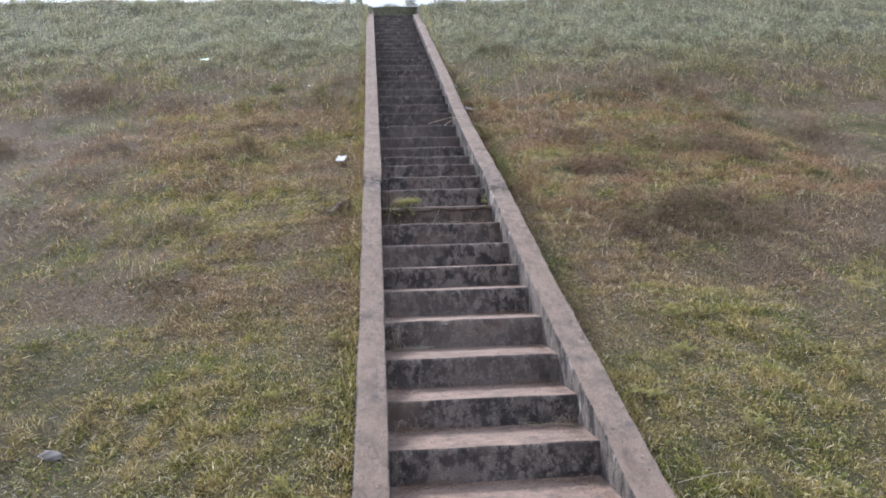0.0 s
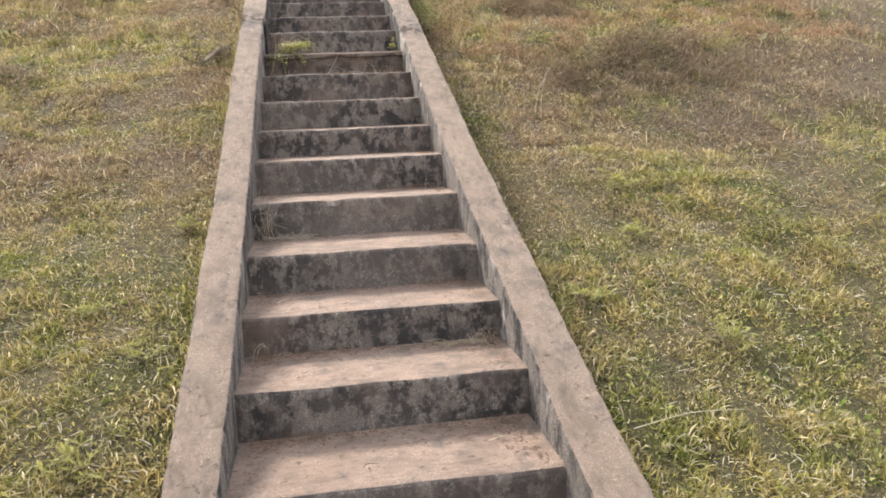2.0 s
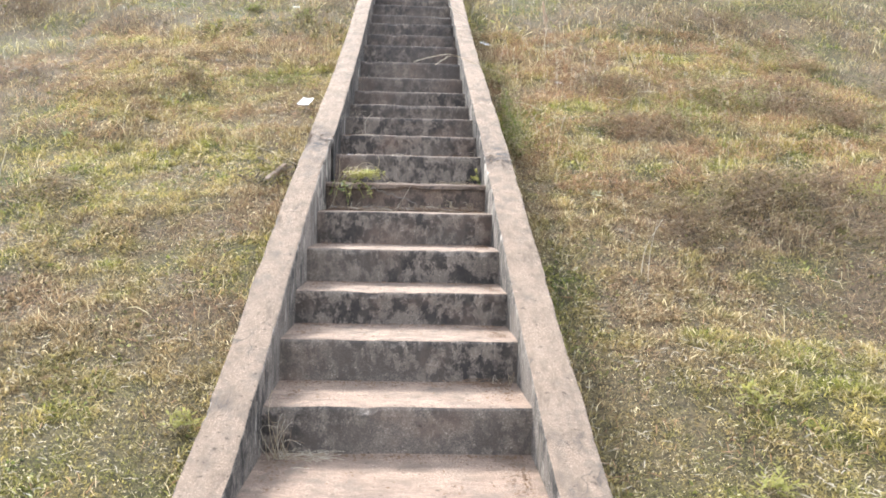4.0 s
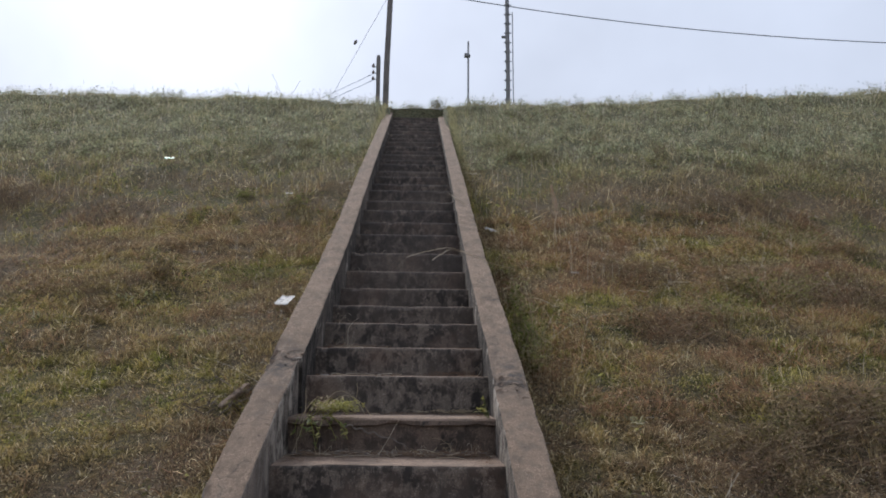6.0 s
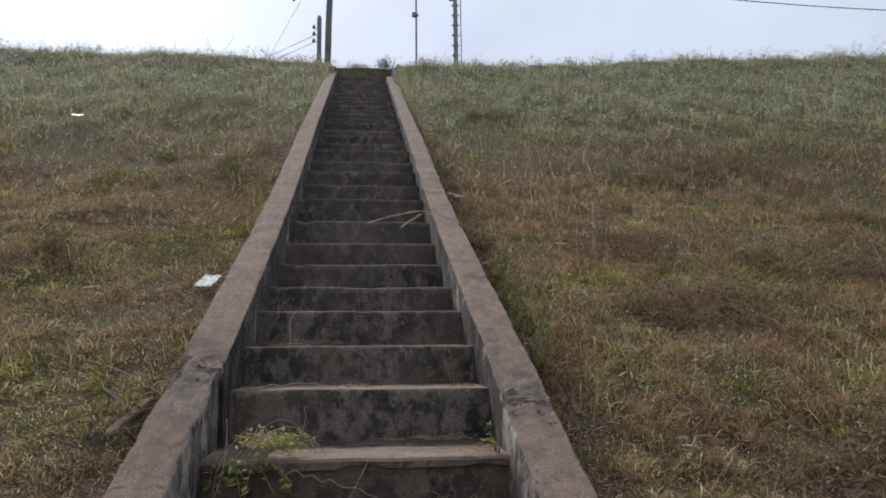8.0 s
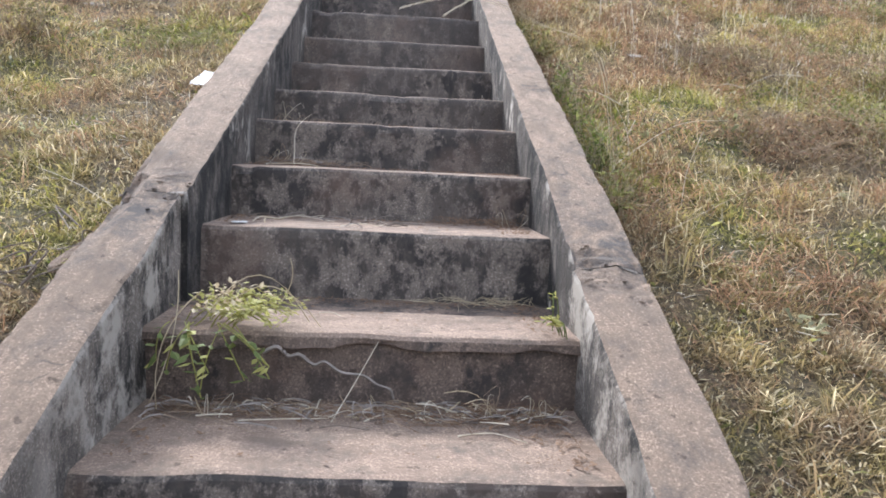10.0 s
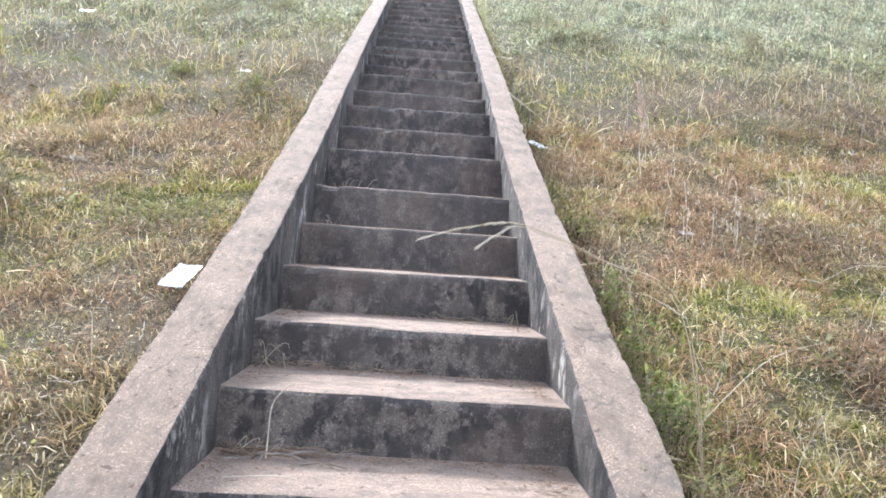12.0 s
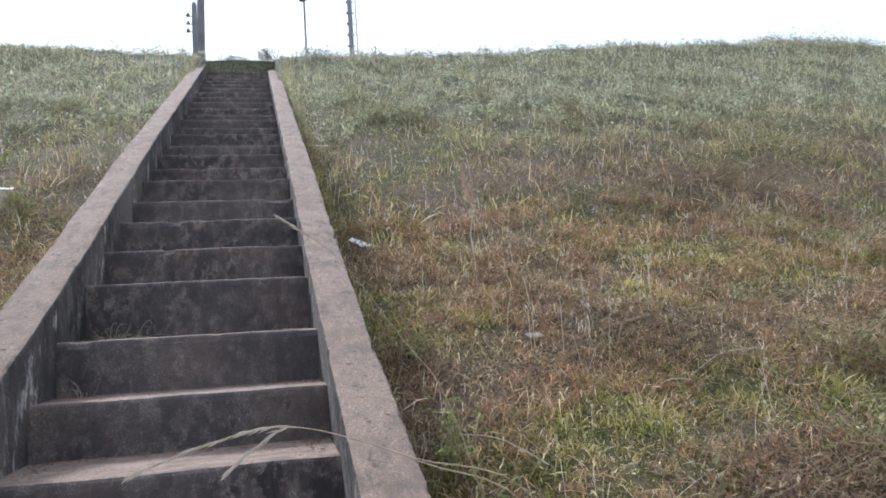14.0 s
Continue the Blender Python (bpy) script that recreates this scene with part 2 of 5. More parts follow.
# a colour after the straw share paints the haze of the upper bank
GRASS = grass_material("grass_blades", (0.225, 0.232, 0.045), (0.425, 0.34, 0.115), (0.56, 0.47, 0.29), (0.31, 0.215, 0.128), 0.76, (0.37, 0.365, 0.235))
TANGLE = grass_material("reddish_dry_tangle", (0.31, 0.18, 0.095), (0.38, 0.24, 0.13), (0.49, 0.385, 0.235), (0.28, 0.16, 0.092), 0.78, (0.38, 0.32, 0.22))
HERB = grass_material("hazed_grey_green_herbs", (0.26, 0.29, 0.12), (0.33, 0.34, 0.18), (0.50, 0.47, 0.32), (0.29, 0.26, 0.15), 0.80, (0.36, 0.37, 0.26))
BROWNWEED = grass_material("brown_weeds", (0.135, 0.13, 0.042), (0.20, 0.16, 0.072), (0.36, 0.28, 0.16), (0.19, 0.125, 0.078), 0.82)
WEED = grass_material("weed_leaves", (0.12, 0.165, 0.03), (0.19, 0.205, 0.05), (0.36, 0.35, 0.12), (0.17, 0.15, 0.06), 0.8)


def soil():
    m, n, l, bsdf = material("thatch_and_soil", 0.95)
    v = place(n, l)
    dry, mid, high = field_colours(n, l, v)
    col = mixed(n, l, mid, (0.085, 0.086, 0.026), (0.155, 0.128, 0.058))
    col = mixed(n, l, dry, col, (0.17, 0.113, 0.073))
    # the same painted haze on the upper soil
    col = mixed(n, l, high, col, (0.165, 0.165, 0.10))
    col = mixed(n, l, noisy(n, l, v, 38, 5, 0.7, 0.42, 0.62, 0.0, 0.9), col, (0.035, 0.030, 0.017))
    for scale in ((1.0, 0.12, 0.3), (0.12, 1.0, 0.3)):
        fibre = noisy(n, l, place(n, l, scale), 320, 3, 0.6, 0.58, 0.64, 0.0, 0.6)
        col = mixed(n, l, fibre, col, (0.34, 0.275, 0.135))
    l.new(col, bsdf.inputs["Base Color"])
    bumped(n, l, bsdf, noisy(n, l, v, 30, 6, 0.75), 1.0, 0.05)
    return m


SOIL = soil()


def plain(name, a, b, scale=20.0, rough=0.85, translucent=0.0):
    m, n, l, bsdf = material(name, rough)
    v = place(n, l)
    col = mixed(n, l, noisy(n, l, v, scale, 4, 0.6, 0.3, 0.7), a, b)
    l.new(col, bsdf.inputs["Base Color"])
    bumped(n, l, bsdf, noisy(n, l, v, scale * 4, 3), 0.3, 0.003)
    if translucent:
        tr = n.new("ShaderNodeBsdfTranslucent")
        l.new(col, tr.inputs["Color"])
        ms = n.new("ShaderNodeMixShader")
        ms.inputs[0].default_value = translucent
        l.new(bsdf.outputs[0], ms.inputs[1])
        l.new(tr.outputs[0], ms.inputs[2])
        l.new(ms.outputs[0], n["Material Output"].inputs["Surface"])
    return m


STRAW = plain("dry_straw", (0.52, 0.44, 0.30), (0.38, 0.29, 0.18), 30, 0.85, 0.3)
PALE = plain("bleached_stalk", (0.62, 0.56, 0.45), (0.48, 0.40, 0.29), 30, 0.85, 0.3)
PLUME = plain("feathery_plume", (0.60, 0.47, 0.36), (0.46, 0.34, 0.25), 30, 0.85, 0.4)
ROOT = plain("grey_dead_root", (0.25, 0.21, 0.18), (0.15, 0.125, 0.105), 40)
TWIG = plain("dead_twig", (0.17, 0.13, 0.10), (0.09, 0.07, 0.055), 40)
LEAF = plain("green_leaf", (0.10, 0.135, 0.035), (0.165, 0.18, 0.06), 25, 0.6, 0.35)
CREEPER = plain("yellow_green_leaf", (0.42, 0.38, 0.115), (0.26, 0.26, 0.075), 40, 0.6, 0.4)
DEAD = plain("dead_grass_brown", (0.36, 0.27, 0.185), (0.22, 0.155, 0.10), 30, 0.85, 0.2)
LITTER = plain("dead_leaf", (0.24, 0.15, 0.09), (0.14, 0.09, 0.06), 30, 0.85, 0.2)
PAPER = plain("dirty_white_paper", (0.62, 0.61, 0.58), (0.42, 0.40, 0.37), 30, 0.7)
PRINTED = plain("printed_paper", (0.60, 0.59, 0.56), (0.50, 0.48, 0.45), 30, 0.7)
pn, pl = PRINTED.node_tree.nodes, PRINTED.node_tree.links
pbase = pn["Principled BSDF"].inputs["Base Color"].links[0].from_socket
pl.new(mixed(pn, pl, noisy(pn, pl, place(pn, pl, (1.0, 0.6, 1.0)), 30, 2, 0.5, 0.54, 0.58, 0.0, 0.85), pbase, (0.16, 0.15, 0.15)), pn["Principled BSDF"].inputs["Base Color"])
GREENBAG = plain("green_plastic", (0.05, 0.35, 0.22), (0.10, 0.45, 0.30), 12, 0.5)
STONE = plain("grey_stone", (0.22, 0.195, 0.165), (0.15, 0.13, 0.11), 9)
STRAWSTONE = plain("buff_stone", (0.22, 0.18, 0.14), (0.15, 0.12, 0.09), 12)
POLE = plain("weathered_pole_wood", (0.23, 0.21, 0.20), (0.15, 0.14, 0.135), 6)
STEEL = plain("galvanised_steel", (0.28, 0.28, 0.29), (0.20, 0.20, 0.21), 8, 0.6)
CERAMIC = plain("insulator_ceramic", (0.20, 0.16, 0.14), (0.12, 0.10, 0.09), 10, 0.4)
CABLE = plain("black_cable", (0.05, 0.05, 0.055), (0.08, 0.08, 0.085), 10, 0.6)

# ---- plan ----
HALF = 0.4725
STEP_Y = [-0.42, 0, 0.41, 0.82, 1.217, 1.6, 2.055, 2.44, 2.83, 3.22, 3.63, 4.024, 4.453, 4.839, 5.222, 5.652, 6.14, 6.576, 6.939, 7.434]
STEP_Z = [-0.26, -0.09, 0.077, 0.242, 0.392, 0.558, 0.732, 0.905, 1.056, 1.226, 1.406, 1.576, 1.767, 1.928, 2.093, 2.241, 2.414, 2.6, 2.806, 3.059,
          3.261, 3.476, 3.671, 3.894, 4.076, 4.284, 4.47, 4.687, 4.866, 5.077, 5.26, 5.465, 5.675, 5.87]
RUN, RISE = 0.435, 0.2
while len(STEP_Y) < 41:
    STEP_Y.append(STEP_Y[-1] + RUN)
while len(STEP_Z) < 41:
    STEP_Z.append(STEP_Z[-1] + RISE + random.uniform(-0.012, 0.012))
LINE_Y = [-0.75, 0.41, 2.054, 3.223, 4.45, 5.22, 6.14, 6.94, 7.87, 9.18, 11.8, 13.52, 16.56, 30.0]
LINE_Z = [-0.388, 0.077, 0.732, 1.226, 1.767, 2.093, 2.414, 2.806, 3.26, 3.894, 5.077, 5.87, 7.27, 13.4]
BANK_Y = [-0.75, 0.41, 2.054, 3.633, 5.2, 7.4, 8.83, 13.52, 17.0, 30.0]
BANK_Z = [-0.388, 0.077, 0.732, 1.406, 2.08, 3.05, 3.7, 5.87, 7.47, 13.4]
CREST_X = [-12, -9, -6, -4, -3, -2, -1.1, -0.7, 0.7, 1.4, 3, 5, 7, 8.5, 10, 12.5]
CREST_Z = [7.95, 7.90, 7.96, 7.96, 7.90, 7.84, 7.78, 7.56, 7.56, 7.82, 7.88, 7.97, 8.06, 8.22, 8.23, 8.32]
FOOT, TOP_Y = -0.44, STEP_Y[-1]
WALL_W = {-1: 0.165, 1: 0.18}


COPING_Y = {-1: [-0.75, 0.778, 1.338, 2.164, 3.5, 4.4, 5.3, 6.1, 7.0, 8.0, 9.76, 13.52, 16.56, 17.5],
            1: [-0.75, 0.41, 2.054, 2.665, 3.5, 4.15, 5.0, 5.6, 6.1, 6.87, 8.0, 9.18, 11.8, 13.52, 16.56, 17.5]}
COPING_Z = {-1: [-0.288, 0.324, 0.545, 0.901, 1.518, 1.885, 2.255, 2.59, 2.985, 3.46, 4.3, 6.02, 7.42, 7.85],
            1: [-0.298, 0.167, 0.822, 1.08, 1.461, 1.734, 2.085, 2.33, 2.535, 2.865, 3.39, 3.96, 5.15, 5.945, 7.345, 7.78]}


def coping_z(side, y):
    """Height of the coping's top, a line that sags a little."""
    return sum(np.interp(y + d, COPING_Y[side], COPING_Z[side]) for d in (-0.4, -0.2, 0.0, 0.2, 0.4)) / 5


def drift(y):
    """The stair leans a little to one side towards its top."""
    return -0.05 * np.clip((y - 5.0) / 12, 0, 1)


def line(y):
    """Height of the nosing line."""
    return np.interp(y, LINE_Y, LINE_Z)


def waves(x, y, seed, size):
    """A cheap smooth unevenness for whole arrays, about -1 to 1."""
    rng = np.random.RandomState(seed)
    out = 0 * x
    for k in range(7):
        a, f, p = rng.uniform(0, 6.28), rng.uniform(0.5, 1.8) / size, rng.uniform(0, 6.28)
        out = out + np.sin((x * math.cos(a) + y * math.sin(a)) * f * 6.28 + p) / 2.6
    return out


def ground_z(x, y):
    """The slope, its foot and its crest."""
    x, y = np.asarray(x, float), np.asarray(y, float)
    crest = np.interp(x, CREST_X, CREST_Z) + 0.03 + 0.03 * waves(x, 0 * y, 4, 3)
    z = np.interp(y, BANK_Y, BANK_Z) + np.interp(y, [-0.6, 0.95, 1.8, 3.05, 5, 7.5, 9, 11.1, 14, 15.6, 17], [-0.02, -0.07, -0.14, -0.25, -0.27, -0.36, -0.38, -0.16, 0.03, 0.15, 0.33])
    z = z + 0.42 * np.clip((x - 3.5) / 6, 0, 1) * np.clip((y - 9) / 8, 0, 1)
    z = FOOT + np.logaddexp(0, (z - FOOT) / 0.05) * 0.05
    z = crest - np.logaddexp(0, (crest - z) / 0.10) * 0.10
    out = np.clip((np.abs(x) - 0.66) / 1.2, 0, 1)
    z = z + out * (0.035 * waves(x, y, 7, 2.2) + 0.020 * waves(x, y, 9, 0.7) - 0.01)
    z = z - np.clip((y - 19.0) / 40, 0, 1) * 1.5
    z = z + 0.12 * np.exp(-((x - 2.6) / 0.55) ** 2 - ((y - 4.45) / 0.25) ** 2) - 0.07 * np.exp(-((x + 0.80) / 0.08) ** 2 - ((y - 4.72) / 0.25) ** 2)
    inside = (np.abs(x) < 0.56) & (y > -0.45) & (y < TOP_Y + 0.3)
    return np.where(inside, line(y) - 0.65, z)


# ---- mesh helpers ----


def link_mesh(name, me, mats, parent=None, label="", smooth=False):
    ob = new(name, me)
    for m in mats if isinstance(mats, (list, tuple)) else [mats]:
        me.materials.append(m)
    if smooth:
        me.polygons.foreach_set("use_smooth", [True] * len(me.polygons))
    if parent:
        ob.parent = parent
        ob.matrix_parent_inverse = parent.matrix_basis.inverted()
    if label:
        ob["label"] = label
    return ob


def part(name, bm, mats, parent=None, label="", smooth=False):
    me = bpy.data.meshes.new(name)
    bmesh.ops.recalc_face_normals(bm, faces=bm.faces)
    bm.to_mesh(me)
    bm.free()
    return link_mesh(name, me, mats, parent, label, smooth)


def raw_mesh(name, verts, faces):
    me = bpy.data.meshes.new(name)
    me.from_pydata(verts, [], faces)
    me.update()
    return me


def empty(name, at, label, category, group="", kind=""):
    ob = new(name)
    ob.location = at
    ob.empty_display_size = 0.1
    bpy.context.view_layer.update()
    return tagged(ob, label, category, group, kind)


def tube(bm, pts, radii, sides=6):
    """A round rod through points, tapering by its radii."""
    rings = []
    for i, p in enumerate(pts):
        d = (pts[min(i + 1, len(pts) - 1)] - pts[max(i - 1, 0)]).normalized()
        a = d.orthogonal().normalized()
        b = d.cross(a)
        rings.append([bm.verts.new(p + radii[i] * (math.cos(6.2832 * k / sides) * a + math.sin(6.2832 * k / sides) * b)) for k in range(sides)])
    for r0, r1 in zip(rings, rings[1:]):
        for k in range(sides):
            bm.faces.new((r0[k], r0[(k + 1) % sides], r1[(k + 1) % sides], r1[k]))
    bm.faces.new(rings[0][::-1])
    bm.faces.new(rings[-1])


def bend(a, b, sag, n=8):
    """Points from a to b, bulging by the vector sag in the middle."""
    a, b, sag = Vector(a), Vector(b), Vector(sag)
    return [a.lerp(b, k / n) + sag * 4 * (k / n) * (1 - k / n) for k in range(n + 1)]


def box(bm, lo, hi):
    vs = [bm.verts.new((x, y, z)) for x in (lo[0], hi[0]) for y in (lo[1], hi[1]) for z in (lo[2], hi[2])]
    for f in ((0, 1, 3, 2), (4, 6, 7, 5), (0, 4, 5, 1), (2, 3, 7, 6), (0, 2, 6, 4), (1, 5, 7, 3)):
        bm.faces.new([vs[i] for i in f])


# ---- the slope ----
def spread(fine, near, far, growth):
    """Coordinates from 0 outwards: even steps up to near, then growing to far."""
    c = list(np.arange(0, near, fine))
    step = fine
    while c[-1] < far:
        step *= growth
        c.append(c[-1] + step)
    return np.array(c)


def build_ground():
    side = spread(0.08, 5.0, 2500, 1.1)
    side = side[side > 0.5]
    # a row of vertices on either side of the stair, hidden under its parapets
    xs = np.concatenate([-side[::-1], [-0.57, -0.55, 0.0, 0.55, 0.57], side])
    xs = np.unique(np.round(xs, 3))
    ahead, behind = spread(0.09, 19.0, 2500, 1.13), spread(0.12, 4.0, 2500, 1.2)
    ys = np.concatenate([-behind[:0:-1], ahead])
    X, Y = np.meshgrid(xs, ys)
    Z = ground_z(X, Y)
    nx, ny = len(xs), len(ys)
    idx = np.arange(nx * ny).reshape(ny, nx)
    quads = np.stack([idx[:-1, :-1], idx[:-1, 1:], idx[1:, 1:], idx[1:, :-1]], -1).reshape(-1, 4)
    me = raw_mesh("ground", np.stack([X, Y, Z], -1).reshape(-1, 3).tolist(), quads.tolist())
    ob = link_mesh("ground", me, SOIL, smooth=True)
    tagged(ob, "grassy earth bank with dry brown patches, sloping up to a crest", "ground", kind="structure")


build_ground()


# ---- the stair ----
def build_step(i, parent):
    """One solid concrete step with an uneven, rounded nosing."""
    y0, z0 = STEP_Y[i], STEP_Z[i]
    below = STEP_Z[i - 1] if i else FOOT
    y1 = STEP_Y[i + 1] + 0.03 if i + 1 < len(STEP_Y) else y0 + 0.6
    fine = 2.0 < i < 24
    cols = 44 if fine else 16
    rows = [(0.006, below - 0.03), (0.004, below + 0.4 * (z0 - below)), (0.0, z0 - 0.03), (0.002, z0 - 0.012), (0.009, z0 - 0.003), (0.022, z0), (0.12, z0),
            (0.26, z0 + 0.001), (y1 - y0, z0 + 0.003)]
    lip = i == 11
    if lip:
        # a thin screed that overhangs its worn, earthy riser
        rows = [(0.026, below - 0.03), (0.024, below + 0.4 * (z0 - below)), (0.021, z0 - 0.036), (0.001, z0 - 0.030)] + rows[3:]
    fore = 4
    sill, seed = [], Vector((3.1 * i, 7.7 * i, 0))
    for dy, z in rows:
        ring = []
        for k in range(cols + 1):
            x = -HALF - 0.03 + (2 * HALF + 0.06) * k / cols
            n1 = noise.noise(Vector((x * 3, 0, 0)) + seed)
            n2 = noise.noise(Vector((x * 17, 0, 5)) + seed)
            chip = max(0.0, noise.noise(Vector((x * 9, 3, 1)) + seed) - 0.32) * 0.05
            edge = 0.004 * n1 + 0.003 * n2
            worn = chip if abs(z - z0) < 0.02 and dy < 0.03 else 0.0
            rough = 0.003 * noise.noise(Vector((x * 6, dy * 9, z * 9)) + seed)
            if lip and z0 - 0.04 < z < z0 - 0.02:
                rough += 0.012 * noise.noise(Vector((x * 8, 0, 4)) + seed) + 0.006 * noise.noise(Vector((x * 31, 0, 8)) + seed)
            ring.append((x + float(drift(y0)), y0 + dy + edge * (1 - min(dy, 0.3) / 0.3) + worn + (rough if dy < 0.01 else 0), z - worn * 0.5 + (0.003 * n1 if dy < 0.03 and z > z0 - 0.04 else 0.0) + rough))
        sill.append(ring)
    bottom = below - 0.2
    sill.append([(p[0], y1, bottom) for p in sill[0]])
    sill.append([(p[0], y0 + 0.006, bottom) for p in sill[0]])
    verts = [p for ring in sill for p in ring]
    nr, nc = len(sill), cols + 1
    faces, mats = [], []
    for r in range(nr):
        for k in range(cols):
            a, b = r * nc + k, ((r + 1) % nr) * nc + k
            faces.append((a, a + 1, b + 1, b))
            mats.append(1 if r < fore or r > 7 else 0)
    faces.append([r * nc for r in range(nr)])
    faces.append([r * nc + cols for r in range(nr)][::-1])
    mats += [1, 1]
    me = raw_mesh("step", verts, faces)
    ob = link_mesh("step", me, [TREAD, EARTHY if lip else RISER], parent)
    me.polygons.foreach_set("material_index", mats)


def build_parapet_slab(side, ya, yb, lift, inset, parent, ragged=(0.0, 0.0)):
    """A length of low wall with a flat, chipped coping, between two joints."""
    wide = WALL_W[side] - (0.004 if ya < 0 else 0.0)
    n = max(6, int((yb - ya) / (0.022 if ya < 8 else 0.06)))
    prof = [(0.0, -0.42), (0.0, -0.10), (0.0, -0.014), (0.004, -0.004), (0.014, 0.0), (0.055, 0.002), (0.11, 0.002), (wide - 0.014, 0.0), (wide - 0.004, -0.004),
            (wide, -0.014), (wide, -0.10), (wide, -0.42)]
    verts, faces, mats = [], [], []
    m = len(prof)
    for j in range(n + 1):
        y = ya + (yb - ya) * j / n
        for a, (u, dz) in enumerate(prof):
            v = Vector((side * 5 + u * 4, y * 3.1, dz * 6))
            q = Vector((side * 9 + u * 20, y * 16, dz * 12))
            edge = a in (2, 3, 4, 7, 8, 9)
            chip = max(0.0, noise.noise(Vector((u * 30 + side, y * 11, 2))) - 0.30) * 0.020 if edge else 0.0
            if edge:
                chip += max(0.0, noise.noise(Vector((u * 30 + side, y * 37, 5))) - 0.15) * 0.009
            wob = 0.006 * noise.noise(v) + (0.003 if edge else 0.001) * noise.noise(q)
            inward = chip if a < 6 else -chip
            near = min(y - ya if ragged[0] > 0.02 else 9.0, yb - y if ragged[1] > 0.02 else 9.0)
            if near < 0.22 and dz > -0.05:
                chip += max(0.0, noise.noise(Vector((u * 24, y * 19, 11 + side))) + 0.15) * 0.034 * (1 - near / 0.22) + max(0.0, noise.noise(Vector((u * 70, y * 60, 3 + side)))) * 0.034 * (1 - near / 0.22)
            low = y - ya < yb - y
            fade = max(0.0, 1 - min(y - ya, yb - y) / 0.3)
            skew = ragged[0 if low else 1] * fade * noise.noise(Vector((u * 25, round(ya if low else yb, 1), 7)))
            verts.append((float(drift(y)) + side * (HALF + u - (inset if a < 5 else 0) + wob * (0.6 if edge else 1) + inward), y + skew, float(coping_z(side, y)) + lift - (lift * max(0.0, 1 - (y - ya) / 0.3) if lift else 0.0) + dz + (wob if dz > -0.2 else 0) - chip * 0.7))
    for j in range(n):
        for a in range(m - 1):
            p = j * m + a
            faces.append((p, p + 1, p + m + 1, p + m))
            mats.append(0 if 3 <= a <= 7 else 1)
        faces.append((j * m + m - 1, j * m, j * m + m, j * m + 2 * m - 1))
        mats.append(1)
    faces += [list(range(m)), [n * m + a for a in range(m)][::-1]]
    mats += [1, 1]
    if side < 0:
        faces = [f[::-1] for f in faces]
    me = raw_mesh("coping_slab", verts, faces)
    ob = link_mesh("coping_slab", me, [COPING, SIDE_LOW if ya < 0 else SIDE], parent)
    me.polygons.foreach_set("material_index", mats)


def build_stair():
    stair = empty("staircase", (0, STEP_Y[0], FOOT), "long straight weathered concrete staircase climbing the grassy bank", "staircase", kind="structure")
    for i in range(len(STEP_Y)):
        build_step(i, stair)
    for side, joints in ((-1, (-0.72, 4.33, 7.29, 10.3, 13.4, TOP_Y - 0.35)), (1, (-0.72, 4.16, 7.5, 10.2, 13.6, TOP_Y - 0.45))):
        wall = empty("parapet", (side * (HALF + 0.08), -0.72, FOOT), "low weathered concrete side wall with cracked flat coping along the staircase", "low wall",
                     "side walls of the staircase", "structure")
        for j, (a, b) in enumerate(zip(joints, joints[1:])):
            build_parapet_slab(side, a + (0.0015 if j == 1 else 0.0006), b - (0.0015 if j == 0 else 0.0006), 0.0 if j == 0 else 0.008, -0.010 if j == 0 else (0.006 if side < 0 else -0.012), wall,
                               (0.09 if j == 1 else 0.01, 0.09 if j == 0 else 0.01))


build_stair()


# ---- grass ----
def tuft_map(x, y):
    """Where the grass stands taller, 0 to 1."""
    w = 0.5 + 0.5 * waves(x, y, 21, 1.3)
    return np.clip(w, 0, 1)


def blades(rng, x, y, length, width, low, high, lift=0.0):
    """Vertices of single grass blades, five to each; low and high: how steeply they rise, in degrees."""
    n = len(x)
    z = ground_z(x, y) - 0.002 + lift
    b, e = rng.uniform(0, 6.283, n), np.radians(rng.uniform(low, high, n))
    a = b + 1.57 + rng.normal(0, 0.5, n)
    droop = rng.uniform(0.0, 0.5, n)
    base = np.stack([x, y, z], -1)
    w = np.stack([np.cos(a) * width / 2, np.sin(a) * width / 2, rng.normal(0, 0.25, n) * width], -1)
    out, up = np.cos(e) * length, np.sin(e) * length
    mid = base + np.stack([np.cos(b) * out * 0.5, np.sin(b) * out * 0.5, up * 0.62], -1)
    tip = base + np.stack([np.cos(b) * out, np.sin(b) * out, up * (1 - droop)], -1)
    return np.stack([base - w * 0.7, base + w * 0.7, mid + w, mid - w, tip], 1)


def fast_mesh(name, verts, quads, tris):
    """A mesh of quads and triangles from arrays."""
    me = bpy.data.meshes.new(name)
    me.vertices.add(len(verts))
    me.vertices.foreach_set("co", verts.astype(np.float32).ravel())
    loops = np.concatenate([quads.ravel(), tris.ravel()]).astype(np.int32)
    me.loops.add(len(loops))
    me.loops.foreach_set("vertex_index", loops)
    me.polygons.add(len(quads) + len(tris))
    starts = np.concatenate([np.arange(len(quads)) * 4, len(quads) * 4 + np.arange(len(tris)) * 3]).astype(np.int32)
    me.polygons.foreach_set("loop_start", starts)
    me.update(calc_edges=True)
    return me


